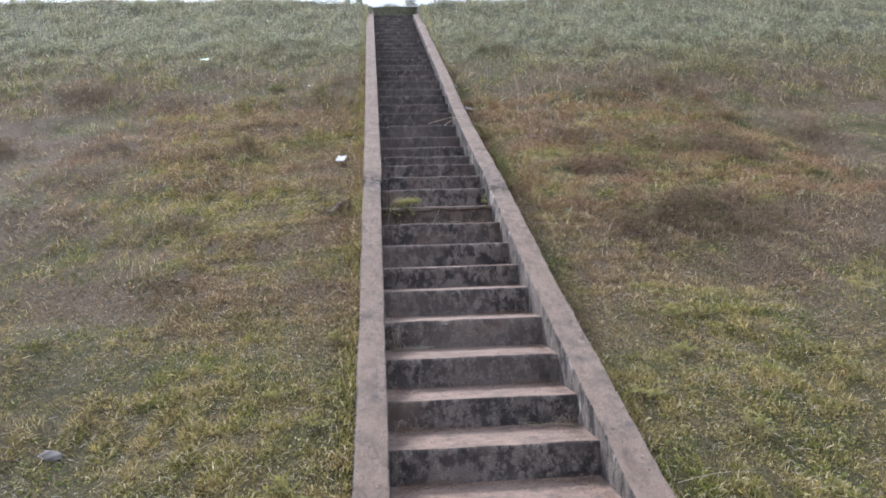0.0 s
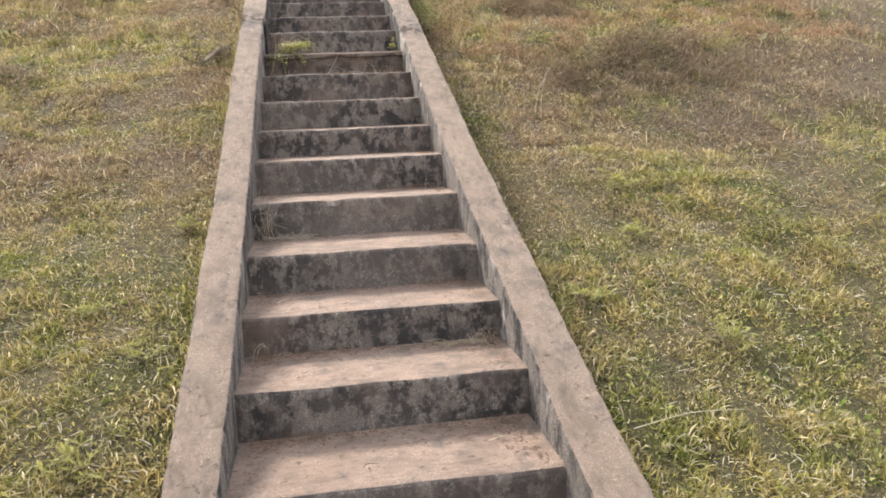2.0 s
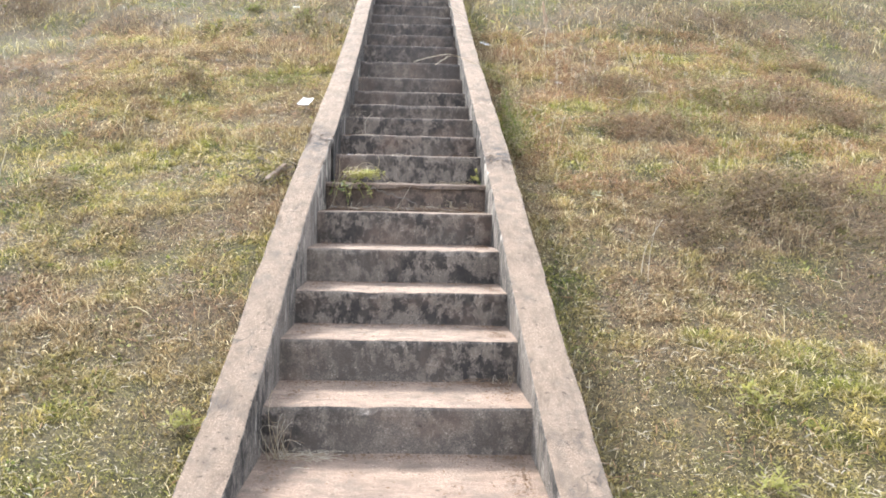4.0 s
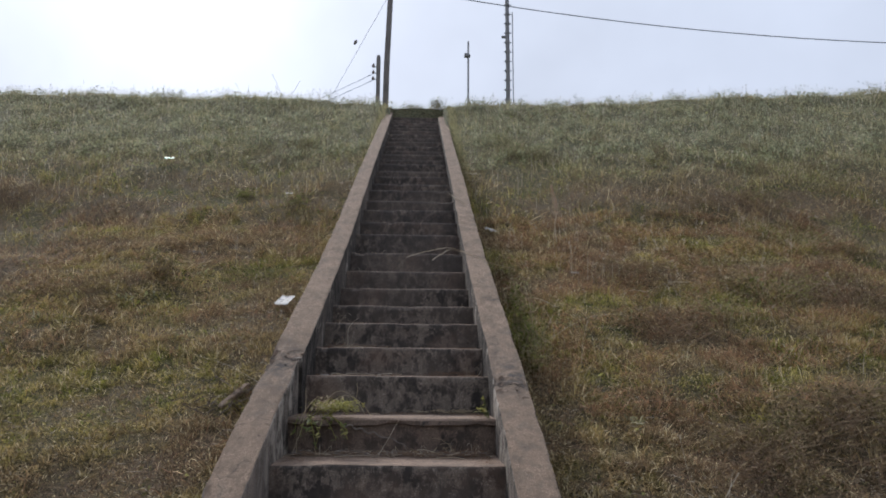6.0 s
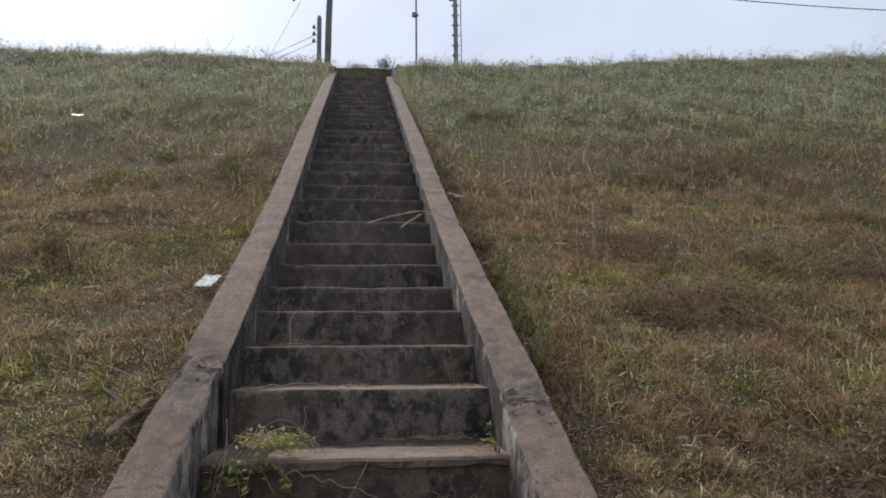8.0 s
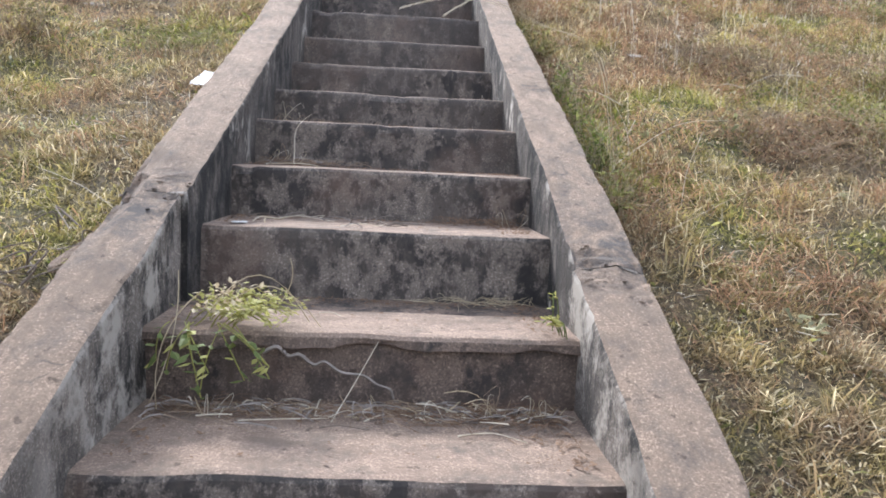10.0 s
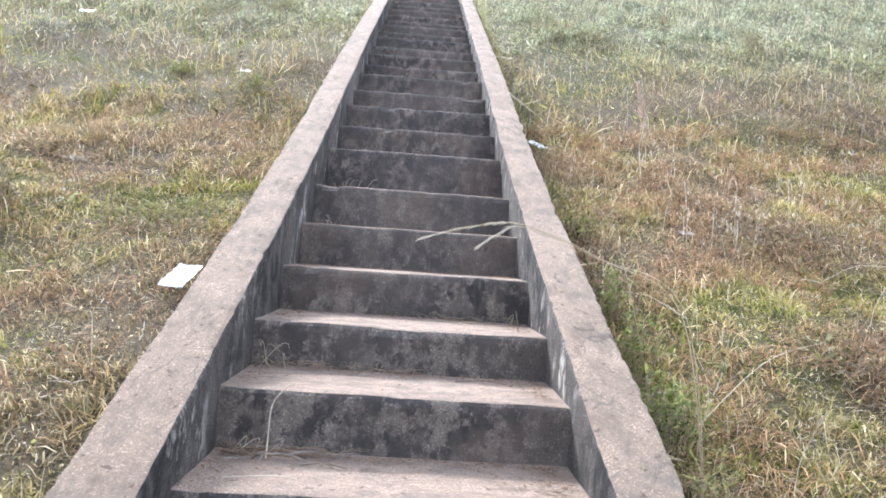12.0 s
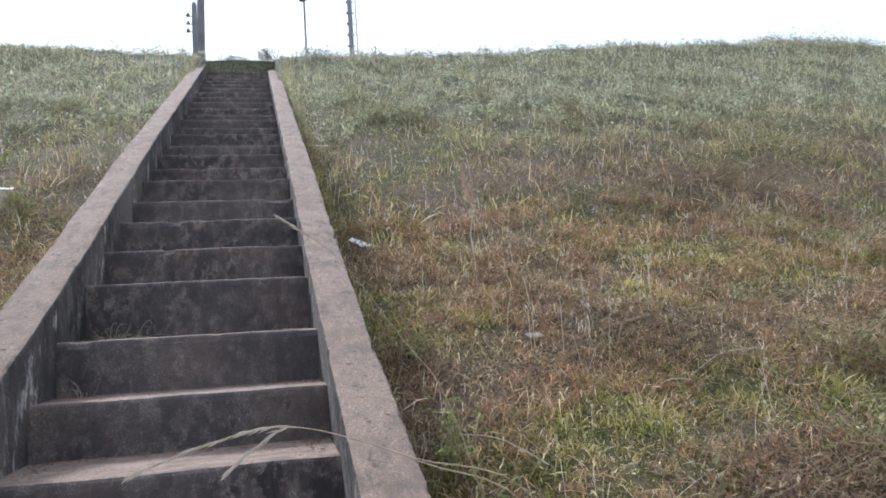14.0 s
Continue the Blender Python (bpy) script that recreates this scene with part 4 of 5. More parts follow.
def build_creeper():
    """The creeping weed on the eighth tread, spilling round the corner of the wall."""
    rng = random.Random(3)
    z0, y1 = tread(8), nose(9)
    ob = empty("creeping_weed", (-0.38, y1 - 0.08, z0), "yellow-green creeping weed with leaves and dry tendrils on a step", "weed")
    z1 = tread(9)
    for k in range(18):
        a = Vector((rng.uniform(-0.455, -0.24), y1 + rng.uniform(0.0, 0.11), z1 + 0.004))
        b = a + Vector((rng.uniform(0.03, 0.15), rng.uniform(-0.09, 0.03), rng.uniform(0.004, 0.055)))
        b.x = min(b.x, -0.12)
        pts = bend(a, b, (0, -0.01, 0.03), 6)
        bm = bmesh.new()
        tube(bm, pts, [0.0014] * len(pts), 5)
        stem = part("stem", bm, CREEPER, ob)
        bm = bmesh.new()
        for q in range(36):
            p = pts[rng.randrange(1, 7)] + Vector((rng.gauss(0, 0.016), rng.gauss(0, 0.016), abs(rng.gauss(0, 0.012))))
            p.x = max(p.x, -0.455)
            leaf_faces(bm, p, Vector((rng.uniform(-1, 1), rng.uniform(-1, 0.5), rng.uniform(-0.2, 0.8))), rng.uniform(0.009, 0.024), rng, 0.5)
        tagged(part("foliage", bm, (CREEPER, CREEPER, STRAW, CREEPER)[k % 4], stem), kind="stuff")
    for k in range(10):
        a = Vector((rng.uniform(-0.45, -0.28), y1 + 0.01, z1 + 0.012))
        b = Vector((max(-0.455, a.x + rng.uniform(-0.07, 0.13)), y1 - rng.uniform(0.03, 0.09), z1 - rng.uniform(0.04, 0.14)))
        pts = bend(a, b, (0, -0.03, 0.02), 7)
        bm = bmesh.new()
        tube(bm, pts, [0.0015] * len(pts), 5)
        stem = part("stem", bm, CREEPER, ob)
        for q in range(2, 8):
            bm = bmesh.new()
            leaf_faces(bm, pts[q], Vector((rng.uniform(-1, 1), rng.uniform(-1, -0.2), rng.uniform(-0.5, 0.5))), rng.uniform(0.022, 0.042), rng, 0.5)
            part("leaf", bm, LEAF if rng.random() < 0.75 else CREEPER, stem)
    for a, b, sag in (((-0.34, y1 - 0.03, tread(9) + 0.03), (-0.13, y1 + 0.06, tread(9) + 0.012), (0, 0, 0.10)), ((-0.30, y1 + 0.02, tread(9) + 0.05), (-0.10, y1 + 0.02, tread(9) + 0.01), (0, -0.03, 0.07)),
                      ((-0.44, y1 - 0.1, z0 + 0.02), (-0.40, y1 - 0.02, z0 + 0.30), (0.02, 0, 0)), ((-0.42, y1 - 0.1, z0 + 0.02), (-0.33, y1 - 0.12, z0 + 0.27), (-0.03, 0, 0.02)),
                      ((-0.24, y1 + 0.05, tread(9) + 0.01), (-0.17, y1 + 0.02, tread(9) + 0.16), (0.03, 0, 0))):
        bm = bmesh.new()
        pts = bend(a, b, sag, 8)
        tube(bm, pts, [0.0012] * len(pts), 5)
        part("tendril", bm, STRAW, ob, "dry pale tendril")


build_creeper()


def build_vine():
    """The dead root that creeps over the face of the ninth riser."""
    y, z = nose(9) - 0.006, tread(8)
    pts = [(-0.22, z + 0.125), (-0.19, z + 0.138), (-0.165, z + 0.118), (-0.14, z + 0.122), (-0.11, z + 0.10), (-0.085, z + 0.108), (-0.05, z + 0.085), (0.0, z + 0.08), (0.03, z + 0.06),
           (0.06, z + 0.05), (0.07, z + 0.025), (0.10, z + 0.012)]
    stalk("dead_root", [(x, y - 0.003 * (k % 2), zz) for k, (x, zz) in enumerate(pts)], 0.005, "dead pale root creeping over a riser", "root", ROOT)
    stalk("leaning_straw", [(-0.06, y - 0.1, z + 0.005), (-0.02, y - 0.06, z + 0.07), (0.03, y - 0.02, z + 0.16)], 0.0014, "thin dry stem leaning against a riser", mat=PALE)


build_vine()


def dry_tuft(i, x, dy, n, height, label, seed, curl=0.5):
    """Wiry dead grass at the back of tread i."""
    rng = random.Random(seed)
    z = tread(i)
    y = nose(i + 1) - dy
    ob = empty("dry_tuft", (x, y, z), label, "dry grass", "dry tufts on the steps")
    for k in range(n):
        a = Vector((x + rng.gauss(0, 0.03), y + rng.gauss(0, 0.015), z + 0.002))
        a.x = min(max(a.x, -0.45), 0.445)
        h = height * rng.uniform(0.3, 1.0)
        b = a + Vector((rng.uniform(-0.4, 1.0) * curl * h * (1 if x < 0 else -1), rng.uniform(-0.8, 0.05) * curl * h, h * rng.uniform(0.25, 1)))
        b.x = min(max(b.x, -0.455), 0.45)
        bm = bmesh.new()
        pts = bend(a, b, (rng.gauss(0, 0.02), -0.01, rng.uniform(0, 0.05)), 6)
        tube(bm, pts, [0.0013 * (1 - 0.08 * q) for q in range(len(pts))], 4)
        part("dead_blade", bm, (PALE, STRAW, DEAD)[k % 3], ob)


dry_tuft(3, -0.42, 0.05, 16, 0.30, "wiry bleached grass against the wall on a step", 1)
dry_tuft(3, -0.36, 0.06, 8, 0.10, "small curl of dry grass on a step", 2, 1.2)
dry_tuft(1, -0.40, 0.05, 7, 0.06, "dry grass crumbs at the back of a step", 3, 1.5)
dry_tuft(11, -0.36, 0.05, 9, 0.09, "dry grass lying at the back of a step", 4, 1.8)
dry_tuft(12, -0.40, 0.04, 7, 0.08, "dry grass at the back of a step", 5, 1.5)
dry_tuft(16, -0.36, 0.04, 11, 0.11, "small dry tuft on a step", 6, 1.2)
dry_tuft(15, -0.38, 0.04, 7, 0.08, "small dry tuft on a step", 7, 1.2)
dry_tuft(13, 0.41, 0.04, 4, 0.08, "dry grass blades on a step", 8, 1.0)
dry_tuft(10, 0.42, 0.04, 6, 0.13, "dry grass blades in the corner of a step", 9, 0.6)
dry_tuft(8, 0.30, 0.06, 14, 0.10, "tangle of dead grass on a step", 10, 1.2)
dry_tuft(8, 0.40, 0.05, 10, 0.08, "tangle of dead grass on a step", 11, 1.2)
dry_tuft(4, 0.42, 0.05, 6, 0.07, "dry crumbs in the corner of a step", 12, 1.0)
dry_tuft(1, 0.41, 0.08, 9, 0.08, "dry grass curl in the corner of a step", 13, 1.3)
for k, x in enumerate((-0.30, -0.15, 0.0, 0.13, 0.22)):
    dry_tuft(8, x, 0.07, 5, 0.04, "flat dead grass swept to the back of a step", 60 + k, 2.2)
stalk("leaning_stick", [(-0.315, 5.13, tread(11) + 0.004), (-0.318, 5.16, tread(11) + 0.05), (-0.32, 5.19, tread(11) + 0.12), (-0.30, 5.20, tread(11) + 0.16), (-0.265, 5.205, tread(11) + 0.19)], 0.0022, "bent pale stick standing on a step", "stick", PALE)


def twig(i, x, dy, length, turn, mat, seed):
    rng = random.Random(seed)
    a = Vector((x, nose(i) + dy, tread(i) + 0.006))
    d = Vector((math.cos(turn), math.sin(turn), 0)) * length
    stalk("twig", [a, a + d * 0.5 + Vector((rng.gauss(0, 0.008), rng.gauss(0, 0.008), 0.006)), a + d], 0.0018, "small dry twig lying on a step", "twig", mat, group="twigs on the steps")


for k, (i, x, dy, length, turn) in enumerate((
                                              (9, -0.12, 0.20, 0.06, -0.5), (12, 0.18, 0.30, 0.16, 0.0), (11, -0.38, 0.10, 0.17, 0.15), (11, -0.22, 0.24, 0.12, -0.1), (0, 0.30, 0.22, 0.09, 0.1),
                                              (1, 0.02, 0.34, 0.05, 0.8), (8, -0.25, 0.28, 0.2, 0.15), (8, 0.02, 0.30, 0.17, 0.25), (8, 0.2, 0.22, 0.14, -0.2), (8, -0.08, 0.25, 0.1, -0.1),
                                              (2, -0.36, 0.2, 0.08, 0.7), (0, -0.1, 0.12, 0.05, 0.4), (13, 0.2, 0.3, 0.1, 0.1))):
    twig(i, x, dy, length, turn, TWIG if k % 2 else PALE, k)


# Roots and broken twigs scattered on the tenth tread.
for pts, mat in (([(-0.35, 0.12), (-0.34, 0.20), (-0.30, 0.26), (-0.24, 0.33), (-0.22, 0.38), (-0.17, 0.36), (-0.19, 0.31)], PALE), ([(-0.30, 0.27), (-0.24, 0.28), (-0.12, 0.20)], PALE),
                 ([(-0.31, 0.08), (-0.32, 0.16), (-0.29, 0.21), (-0.27, 0.19)], STRAW), ([(-0.10, 0.06), (-0.04, 0.09), (0.0, 0.13), (0.03, 0.11)], PALE),
                 ([(-0.05, 0.24), (0.0, 0.19), (0.04, 0.13), (0.09, 0.10)], TWIG), ([(0.03, 0.14), (0.06, 0.13), (0.09, 0.14)], TWIG), ([(0.0, 0.19), (0.01, 0.24)], TWIG),
                 ([(-0.08, 0.23), (-0.075, 0.215)], TWIG), ([(-0.40, 0.30), (-0.36, 0.33), (-0.31, 0.31)], TWIG)):
    stalk("twig", [(x, nose(10) + dy, tread(10) + 0.006 + 0.008 * (k % 2)) for k, (x, dy) in enumerate(pts)], 0.0028 if mat is TWIG else 0.0017, "crooked dry twig lying on a step", "twig", mat,
          group="twigs on the steps")


def dead_grass(i, count, x0, x1, back, mat, seed, r=0.0007):
    """Loose dead grass lying flat on a tread, thicker towards its back."""
    rng = random.Random(seed)
    bm = bmesh.new()
    for k in range(count):
        a = Vector((rng.uniform(x0, x1), nose(i + 1) - 0.015 - abs(rng.gauss(0, back)), tread(i) + rng.uniform(0.003, 0.014)))
        a.y = max(a.y, nose(i) + 0.04)
        turn, size = rng.gauss(0, 0.9) + (math.pi if rng.random() < 0.5 else 0), rng.uniform(0.03, 0.12)
        b = a + Vector((math.cos(turn) * size, math.sin(turn) * size * 0.8, rng.uniform(-0.002, 0.02)))
        b.x, b.y = min(max(b.x, -0.44), 0.44), min(b.y, nose(i + 1) - 0.012)
        pts = bend(a, b, (0, 0, rng.uniform(0, 0.012)), 3)
        tube(bm, pts, [r] * len(pts), 3)
    tagged(part("dead_grass", bm, mat), "loose dead grass and straw lying on a step", "dead grass", kind="stuff")


for i, count, x0, x1, back, mat in ((8, 130, -0.44, 0.44, 0.06, DEAD), (8, 150, -0.44, 0.44, 0.05, LITTER), (8, 120, 0.1, 0.44, 0.06, LITTER), (11, 60, -0.44, -0.22, 0.04, LITTER), (11, 50, -0.44, -0.1, 0.05, DEAD),
                                    (12, 40, -0.44, 0.0, 0.02, DEAD), (3, 50, -0.44, -0.25, 0.05, PALE), (13, 25, 0.05, 0.44, 0.02, DEAD), (10, 60, 0.2, 0.44, 0.05, LITTER),
                                    (1, 40, 0.25, 0.44, 0.06, STRAW), (0, 40, 0.2, 0.44, 0.08, LITTER), (2, 40, 0.25, 0.44, 0.06, LITTER), (4, 40, 0.2, 0.44, 0.06, LITTER), (16, 40, -0.44, -0.2, 0.03, STRAW),
                                    (9, 50, 0.15, 0.44, 0.03, STRAW), (0, 30, -0.44, -0.2, 0.05, LITTER), (1, 40, -0.44, -0.1, 0.04, LITTER)):
    dead_grass(i, count, x0, x1, back, mat, 300 + i + count)
for i, count, x0, x1, back, mat in ((8, 46, -0.42, 0.0, 0.06, ROOT), (8, 56, 0.0, 0.44, 0.05, ROOT), (8, 20, -0.42, 0.4, 0.06, PALE), (11, 16, -0.44, -0.1, 0.05, ROOT), (10, 10, -0.4, 0.1, 0.12, ROOT)):
    dead_grass(i, count, x0, x1, back, mat, 700 + i + count, 0.0017)


def concrete_crumbs():
    """Broken bits of concrete round the open joints of the copings."""
    rng = random.Random(17)
    bm = bmesh.new()
    for side, yj in ((-1, 4.33), (1, 4.16)):
        for k in range(16):
            y = yj + rng.gauss(0, 0.07)
            x = side * (HALF + rng.uniform(0.0, 0.16))
            r = rng.uniform(0.003, 0.008)
            made = bmesh.ops.create_icosphere(bm, subdivisions=1, radius=r)["verts"]
            for v in made:
                v.co = Vector((v.co.x * rng.uniform(0.7, 1.4), v.co.y * rng.uniform(0.7, 1.5), v.co.z * rng.uniform(0.4, 0.8))) + Vector((x, y, float(coping_z(side, y)) + 0.001))
    tagged(part("concrete_crumbs", bm, COPING), "small broken bits of concrete round the open joints", "rubble", kind="stuff")


concrete_crumbs()


def build_litter():
    """Crumbs of leaf and earth swept to the backs and corners of the treads."""
    rng = random.Random(8)
    bm = bmesh.new()
    for i in range(0, 24):
        depth = nose(i + 1) - nose(i)
        for k in range(420 if i < 17 else 60):
            if rng.random() < 0.12:
                x, y = rng.uniform(-0.44, 0.44), nose(i) + 0.05 + rng.random() * (depth - 0.08)
            elif rng.random() < 0.6:
                x, y = rng.uniform(-0.45, 0.45), nose(i + 1) - abs(rng.gauss(0, 0.035)) - 0.012
            else:
                x, y = rng.choice((-1, 1, 1)) * (0.445 - abs(rng.gauss(0, 0.05))), nose(i) + 0.06 + rng.random() * (depth - 0.08)
            a = rng.uniform(0, 6.28)
            leaf_faces(bm, Vector((x, y, tread(i) + 0.005)), Vector((math.cos(a), math.sin(a), rng.uniform(0.0, 0.5))), rng.uniform(0.006, 0.02), rng, 0.5)
    tagged(part("leaf_litter", bm, LITTER), "brown crumbs of dead leaves and earth on the steps", "litter", kind="stuff")


build_litter()


def crumpled(name, x, y, w, d, label, category, mat, seed, turn=0.3, lift=0.03):
    """A crumpled flat sheet with thickness, lying on the grass."""
    rng = random.Random(seed)
    base = on_ground(x, y, lift)
    bm = bmesh.new()
    n = 7
    slope = 0.42
    grid = [[None] * (n + 1) for _ in range(n + 1)]
    low = [[None] * (n + 1) for _ in range(n + 1)]
    for a in range(n + 1):
        for b in range(n + 1):
            u, v = (a / n - 0.5) * w, (b / n - 0.5) * d
            px, py = u * math.cos(turn) - v * math.sin(turn), u * math.sin(turn) + v * math.cos(turn)
            pz = py * slope + 0.008 * noise.noise(Vector((u * 22, v * 22, seed))) + (0.006 if a in (0, n) else 0) * rng.random()
            grid[a][b] = bm.verts.new(base + Vector((px, py, pz)))
            low[a][b] = bm.verts.new(base + Vector((px, py, pz - 0.003)))
    for a in range(n):
        for b in range(n):
            bm.faces.new((grid[a][b], grid[a + 1][b], grid[a + 1][b + 1], grid[a][b + 1]))
            bm.faces.new((low[a][b], low[a][b + 1], low[a + 1][b + 1], low[a + 1][b]))
    for k in range(n):
        for p, q in (((k, 0), (k + 1, 0)), ((k + 1, n), (k, n)), ((0, k + 1), (0, k)), ((n, k), (n, k + 1))):
            bm.faces.new((grid[p[0]][p[1]], low[p[0]][p[1]], low[q[0]][q[1]], grid[q[0]][q[1]]))
    return tagged(part(name, bm, mat), label, category)


crumpled("paper_scrap", -0.925, 6.38, 0.105, 0.20, "dirty white printed paper lying on the grass beside the wall", "litter", PRINTED, 3, -0.12, 0.07)
crumpled("paper_scrap", 0.89, 8.87, 0.19, 0.06, "crumpled white plastic scrap on the grass beside the wall", "litter", PAPER, 5, -1.15, 0.05)
crumpled("paper_scrap", -1.56, 10.05, 0.09, 0.07, "small white paper scrap on the grass", "litter", PAPER, 6, 0.2, 0.06)
crumpled("plastic_bag", -3.5, 11.28, 0.14, 0.10, "crumpled green and white plastic on the grass", "litter", GREENBAG, 7, 0.2, 0.10)
crumpled("paper_scrap", 1.53, 7.40, 0.08, 0.06, "small greyish scrap among dry grass", "litter", STRAWSTONE, 8, 0.2, 0.05)
crumpled("paper_scrap", 0.80, 11.05, 0.20, 0.05, "pale torn scrap on the grass beside the wall", "litter", PALE, 9, -0.5, 0.05)


def step_scrap(i, x, w, seed):
    rng = random.Random(seed)
    bm = bmesh.new()
    box(bm, (x - w / 2, nose(i) + 0.06, tread(i) + 0.003), (x + w / 2, nose(i) + 0.06 + min(0.05, w), tread(i) + 0.005))
    bmesh.ops.subdivide_edges(bm, edges=bm.edges[:], cuts=2)
    for v in bm.verts:
        v.co += Vector((rng.gauss(0, 0.05 * w), rng.gauss(0, 0.05 * w), abs(rng.gauss(0, 0.0015))))
    tagged(part("paper_scrap", bm, PAPER), "small white paper scrap lying on a step", "litter", "scraps on the steps")


step_scrap(10, -0.38, 0.04, 9)
step_scrap(23, -0.37, 0.10, 1)
step_scrap(24, -0.18, 0.06, 2)
step_scrap(35, -0.36, 0.09, 3)


def lump(name, x, y, size, flat, label, category, mat, seed, sink=0.3):
    bm = bmesh.new()
    bmesh.ops.create_icosphere(bm, subdivisions=3, radius=1.0)
    base = on_ground(x, y)
    for v in bm.verts:
        k = 1 + 0.35 * noise.noise(v.co * 1.6 + Vector((seed, 0, 0))) + 0.15 * noise.noise(v.co * 4 + Vector((0, seed, 0)))
        v.co = Vector((v.co.x * size[0] * k, v.co.y * size[1] * k, v.co.z * flat * k + flat * (1 - 2 * sink)))
        v.co.z += v.co.y * 0.42
        v.co += base
    return tagged(part(name, bm, mat, smooth=False), label, category)


lump("stone", -2.08, 1.11, (0.055, 0.03), 0.02, "grey stone half sunk in the grass", "stone", STONE, 4)
lump("stone", -2.11, 8.02, (0.075, 0.035), 0.014, "pale flat stone in the grass", "stone", STRAWSTONE, 7)


def build_broken_edge():
    """A long splinter of concrete lying in the washed-out gully beside the wall."""
    a, b = on_ground(-0.95, 4.66, 0.012), on_ground(-0.87, 4.95, 0.02)
    bm = bmesh.new()
    n = 14
    rings = []
    for j in range(n + 1):
        p = a.lerp(b, j / n)
        w, t = 0.020 + 0.008 * noise.noise(Vector((j * 0.5, 3, 0))), 0.016 + 0.006 * noise.noise(Vector((j * 0.6, 9, 0)))
        if j in (0, n):
            w, t = w * 0.5, t * 0.5
        rings.append([bm.verts.new(p + Vector((dx * w, 0.006 * noise.noise(Vector((j, dx, dz))), dz * t + 0.004 * noise.noise(Vector((j * 0.9, dx * 3, dz)))))) for dx, dz in
                      ((-1, -0.8), (-1.05, 0.2), (-0.7, 0.9), (0.1, 1.05), (0.8, 0.9), (1.05, 0.1), (0.9, -0.9))])
    for r0, r1 in zip(rings, rings[1:]):
        for k in range(7):
            bm.faces.new((r0[k], r0[(k + 1) % 7], r1[(k + 1) % 7], r1[k]))
    bm.faces.new(rings[0][::-1])
    bm.faces.new(rings[-1])
    tagged(part("concrete_splinter", bm, COPING), "long broken splinter of concrete in a gully beside the wall", "rubble")
    rng = random.Random(23)
    bm = bmesh.new()
    for k in range(160):
        p = on_ground(-0.80 + rng.gauss(0, 0.05), 4.72 + rng.gauss(0, 0.14), 0.01 + 0.02 * rng.random())
        leaf_faces(bm, p, Vector((rng.uniform(-1, 1), rng.uniform(-1, 1), rng.uniform(-0.1, 0.6))), rng.uniform(0.02, 0.05), rng, 0.4)
    tagged(part("dead_leaves", bm, LITTER), "curled brown dead leaves lying in the gully", "dead leaves", kind="stuff")


build_broken_edge()
for k in range(16):
    r2 = random.Random(100 + k)
    b = on_ground(-0.78 - r2.random() * 0.25, 4.45 + r2.random() * 0.5, 0.02)
    stalk("dead_root", [b, b + Vector((r2.uniform(-0.12, 0.05), r2.uniform(-0.1, 0.1), 0.06)), b + Vector((r2.uniform(-0.25, 0.1), r2.uniform(-0.2, 0.2), 0.01))], 0.004,
          "dark dead root beside the wall", "root", TWIG, group="roots beside the wall")


def build_bush(x, y, r, h, n, label, mat, seed, name="weed_clump"):
    """A loose clump of weeds: stems with small leaves."""
    rng = random.Random(seed)
    base = on_ground(x, y)
    ob = empty(name, base, label, "weeds", "weed clumps on the bank")
    stems, leaves = bmesh.new(), bmesh.new()
    for k in range(n):
        a = on_ground(x + rng.gauss(0, r * 0.4), y + rng.gauss(0, r * 0.4))
        b = a + Vector((rng.gauss(0, r * 0.5), rng.gauss(0, r * 0.5), h * rng.uniform(0.4, 1.1)))
        pts = bend(a, b, (rng.gauss(0, 0.02), rng.gauss(0, 0.02), 0.02), 4)
        tube(stems, pts, [0.0011] * len(pts), 3)
        for q in range(7):
            p = pts[rng.randrange(1, 5)]
            leaf_faces(leaves, p, Vector((rng.uniform(-1, 1), rng.uniform(-1, 1), rng.uniform(0, 0.9))), rng.uniform(0.02, 0.05), rng, 0.25)
    tagged(part("stem_tangle", stems, DEAD if mat is BROWNWEED else STRAW, ob), kind="stuff")
    tagged(part("foliage", leaves, mat, ob), kind="stuff")


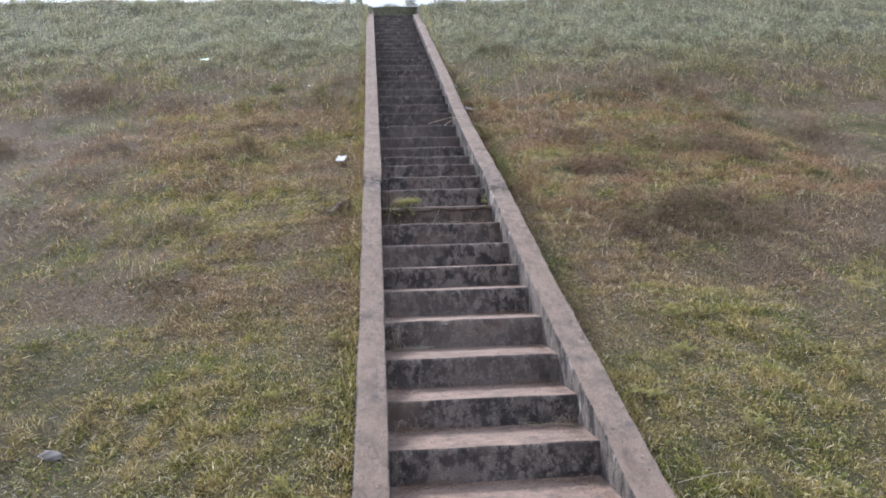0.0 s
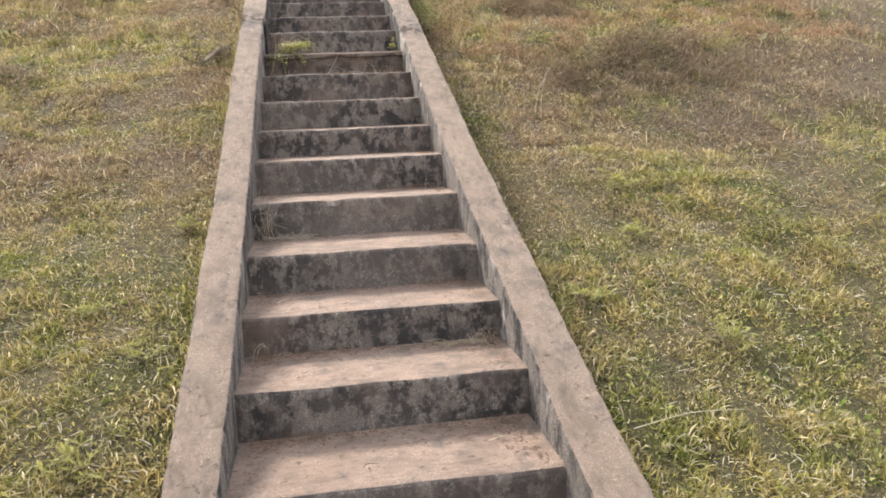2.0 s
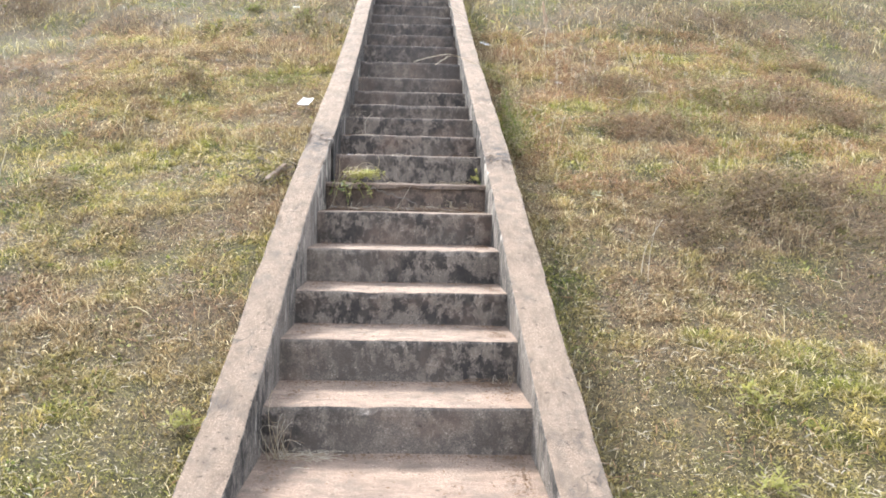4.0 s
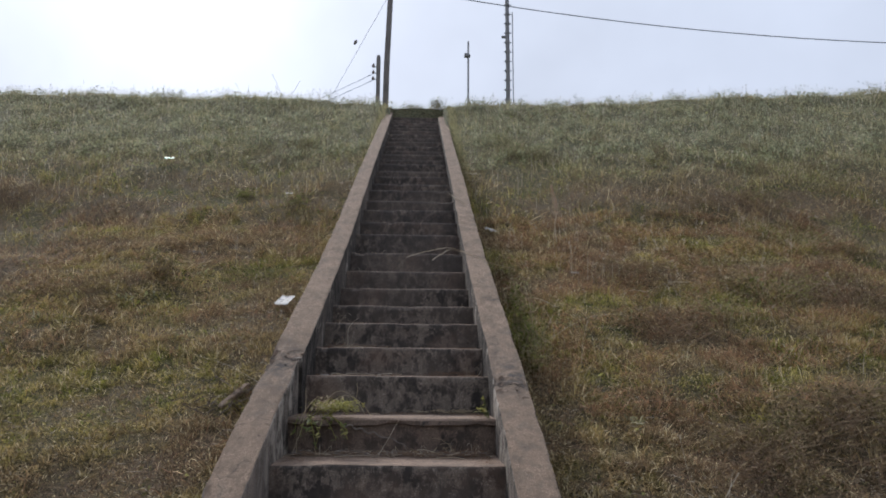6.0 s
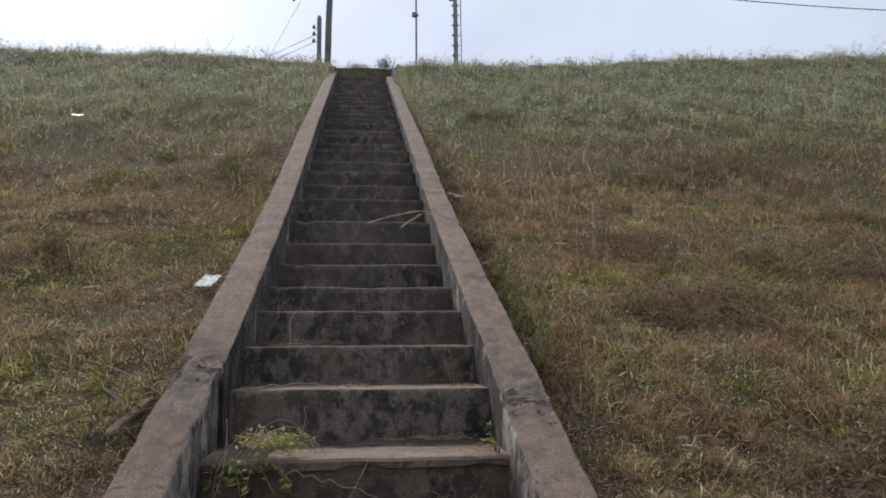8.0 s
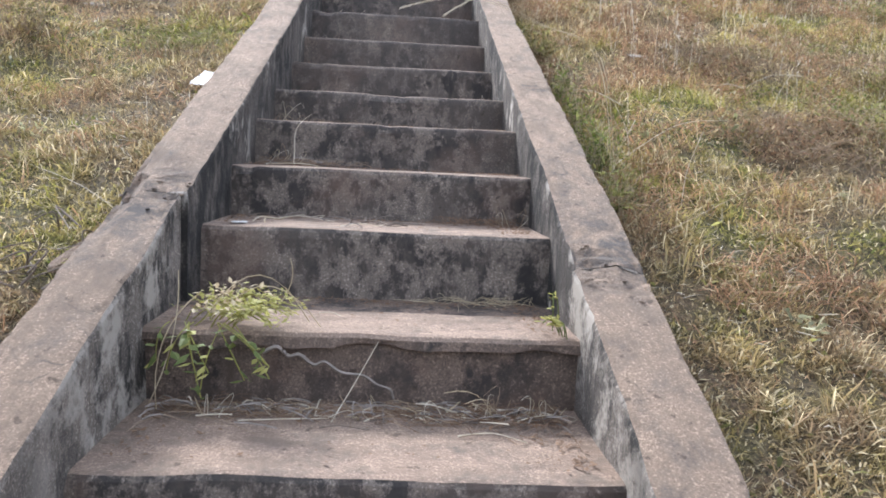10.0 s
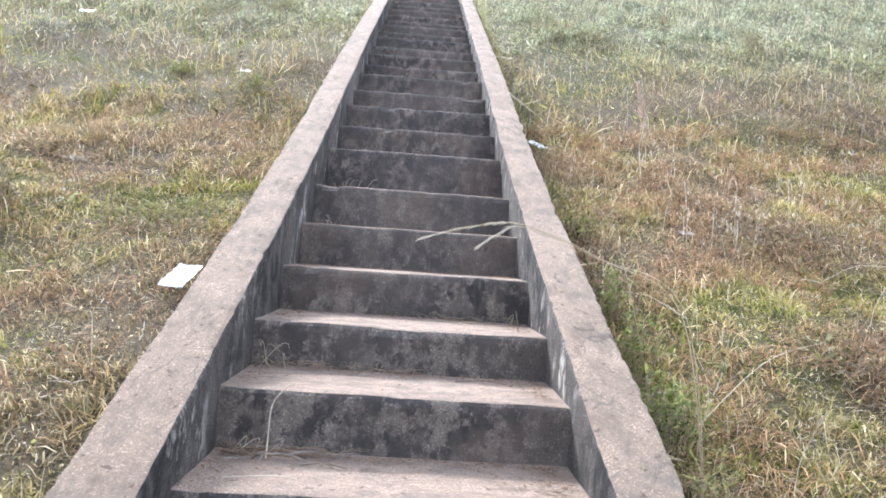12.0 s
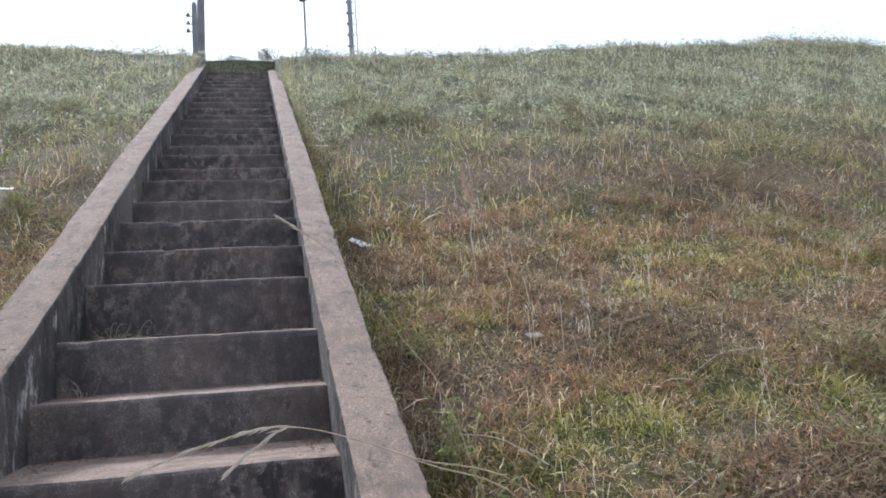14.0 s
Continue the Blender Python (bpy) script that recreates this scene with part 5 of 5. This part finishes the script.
for k, (x, y, r, h, n, dry) in enumerate(((2.5, 4.1, 0.45, 0.16, 130, 1), (3.1, 4.2, 0.4, 0.16, 100, 1), (1.7, 4.05, 0.25, 0.14, 70, 1), (1.95, 6.0, 0.4, 0.17, 130, 1), (2.4, 6.2, 0.35, 0.2, 90, 0),
                                          (0.85, 5.5, 0.10, 0.22, 60, 0), (0.82, 5.1, 0.08, 0.2, 40, 0), (0.86, 6.35, 0.10, 0.22, 50, 0), (0.9, 7.2, 0.10, 0.20, 45, 0), (0.84, 5.85, 0.07, 0.26, 36, 0), (3.2, 6.9, 0.4, 0.2, 110, 0), (2.0, 7.4, 0.5, 0.16, 120, 1), (-1.3, 7.2, 0.3, 0.12, 80, 0),
                                          (-2.3, 4.4, 0.3, 0.1, 70, 1), (0.36, 16.93, 0.10, 0.20, 60, 0), (0.48, 17.0, 0.10, 0.28, 60, 0), (-0.1, 17.0, 0.2, 0.07, 50, 0), (4.3, 8.6, 0.5, 0.2, 110, 0), (3.0, 9.4, 0.5, 0.18, 100, 1),
                                          (5.6, 10.8, 0.6, 0.25, 130, 0), (-3.8, 7.0, 0.5, 0.15, 90, 1), (-2.6, 12.2, 0.6, 0.25, 110, 0), (1.6, 12.5, 0.6, 0.25, 120, 0), (10.7, 16.6, 0.8, 0.22, 120, 0),
                                          (3.7, 6.9, 0.45, 0.2, 190, 1), (3.95, 6.35, 0.42, 0.2, 170, 1), (2.8, 7.0, 0.4, 0.16, 130, 1), (5.3, 7.45, 0.5, 0.22, 190, 1), (4.2, 9.9, 0.7, 0.18, 190, 1), (-5.2, 7.2, 0.4, 0.2, 150, 1),
                                          (-5.0, 6.2, 0.3, 0.14, 90, 1), (-4.9, 9.8, 0.7, 0.18, 160, 1), (2.45, 4.5, 0.4, 0.12, 160, 1), (1.85, 4.3, 0.3, 0.14, 130, 1), (2.9, 4.75, 0.3, 0.12, 150, 1), (2.15, 4.35, 0.3, 0.12, 130, 1), (3.25, 4.6, 0.15, 0.16, 40, 2),
                                          (1.3, 1.89, 0.09, 0.05, 18, 2), (-0.84, 1.16, 0.05, 0.035, 9, 2), (-1.07, 1.47, 0.06, 0.035, 12, 2), (1.3, 0.97, 0.08, 0.07, 18, 2), (0.86, 1.3, 0.07, 0.05, 14, 2), (1.42, 2.38, 0.10, 0.05, 18, 2), (-0.8, 2.16, 0.06, 0.05, 14, 2), (-0.95, 0.64, 0.08, 0.05, 16, 2))):
    build_bush(x, y, r, h, n, ("loose green weed clump in the grass", "brown dry weed clump in the grass", "small low yellow-green weed in the grass")[dry], (WEED, BROWNWEED, CREEPER)[dry], 200 + k)


# Scattered brown clumps over the middle of the bank.
scatter = random.Random(77)
for k in range(26):
    x = scatter.choice((-1, 1, 1)) * scatter.uniform(1.3, 6.5)
    build_bush(x, scatter.uniform(6.0, 13.5), scatter.uniform(0.15, 0.35), scatter.uniform(0.08, 0.18), 60, "brown dry weed clump in the grass" if k % 3 else "loose green weed clump in the grass",
               BROWNWEED if k % 3 else WEED, 400 + k)


def build_wall_weed():
    """Little plants rooted where the side wall meets the ninth step."""
    rng = random.Random(31)
    ob = empty("wall_weed", (0.44, nose(9) + 0.02, tread(9)), "small yellow-green weed rooted beside the wall on a step", "weed")
    for k in range(7):
        a = Vector((0.452 - rng.random() * 0.02, nose(9) + rng.uniform(0.0, 0.10), tread(9) + 0.002))
        b = a + Vector((-rng.uniform(0.0, 0.05), rng.uniform(-0.06, 0.04), rng.uniform(0.02, 0.10)))
        pts = bend(a, b, (0.0, 0, 0.02), 5)
        bm = bmesh.new()
        tube(bm, pts, [0.0016] * len(pts), 4)
        stem = part("stem", bm, LEAF, ob)
        for q in range(4):
            bm = bmesh.new()
            leaf_faces(bm, pts[rng.randrange(2, 6)], Vector((-rng.random(), rng.uniform(-1, 1), rng.uniform(-0.1, 0.7))), rng.uniform(0.014, 0.03), rng, 0.6)
            part("leaf", bm, CREEPER, stem)


build_wall_weed()
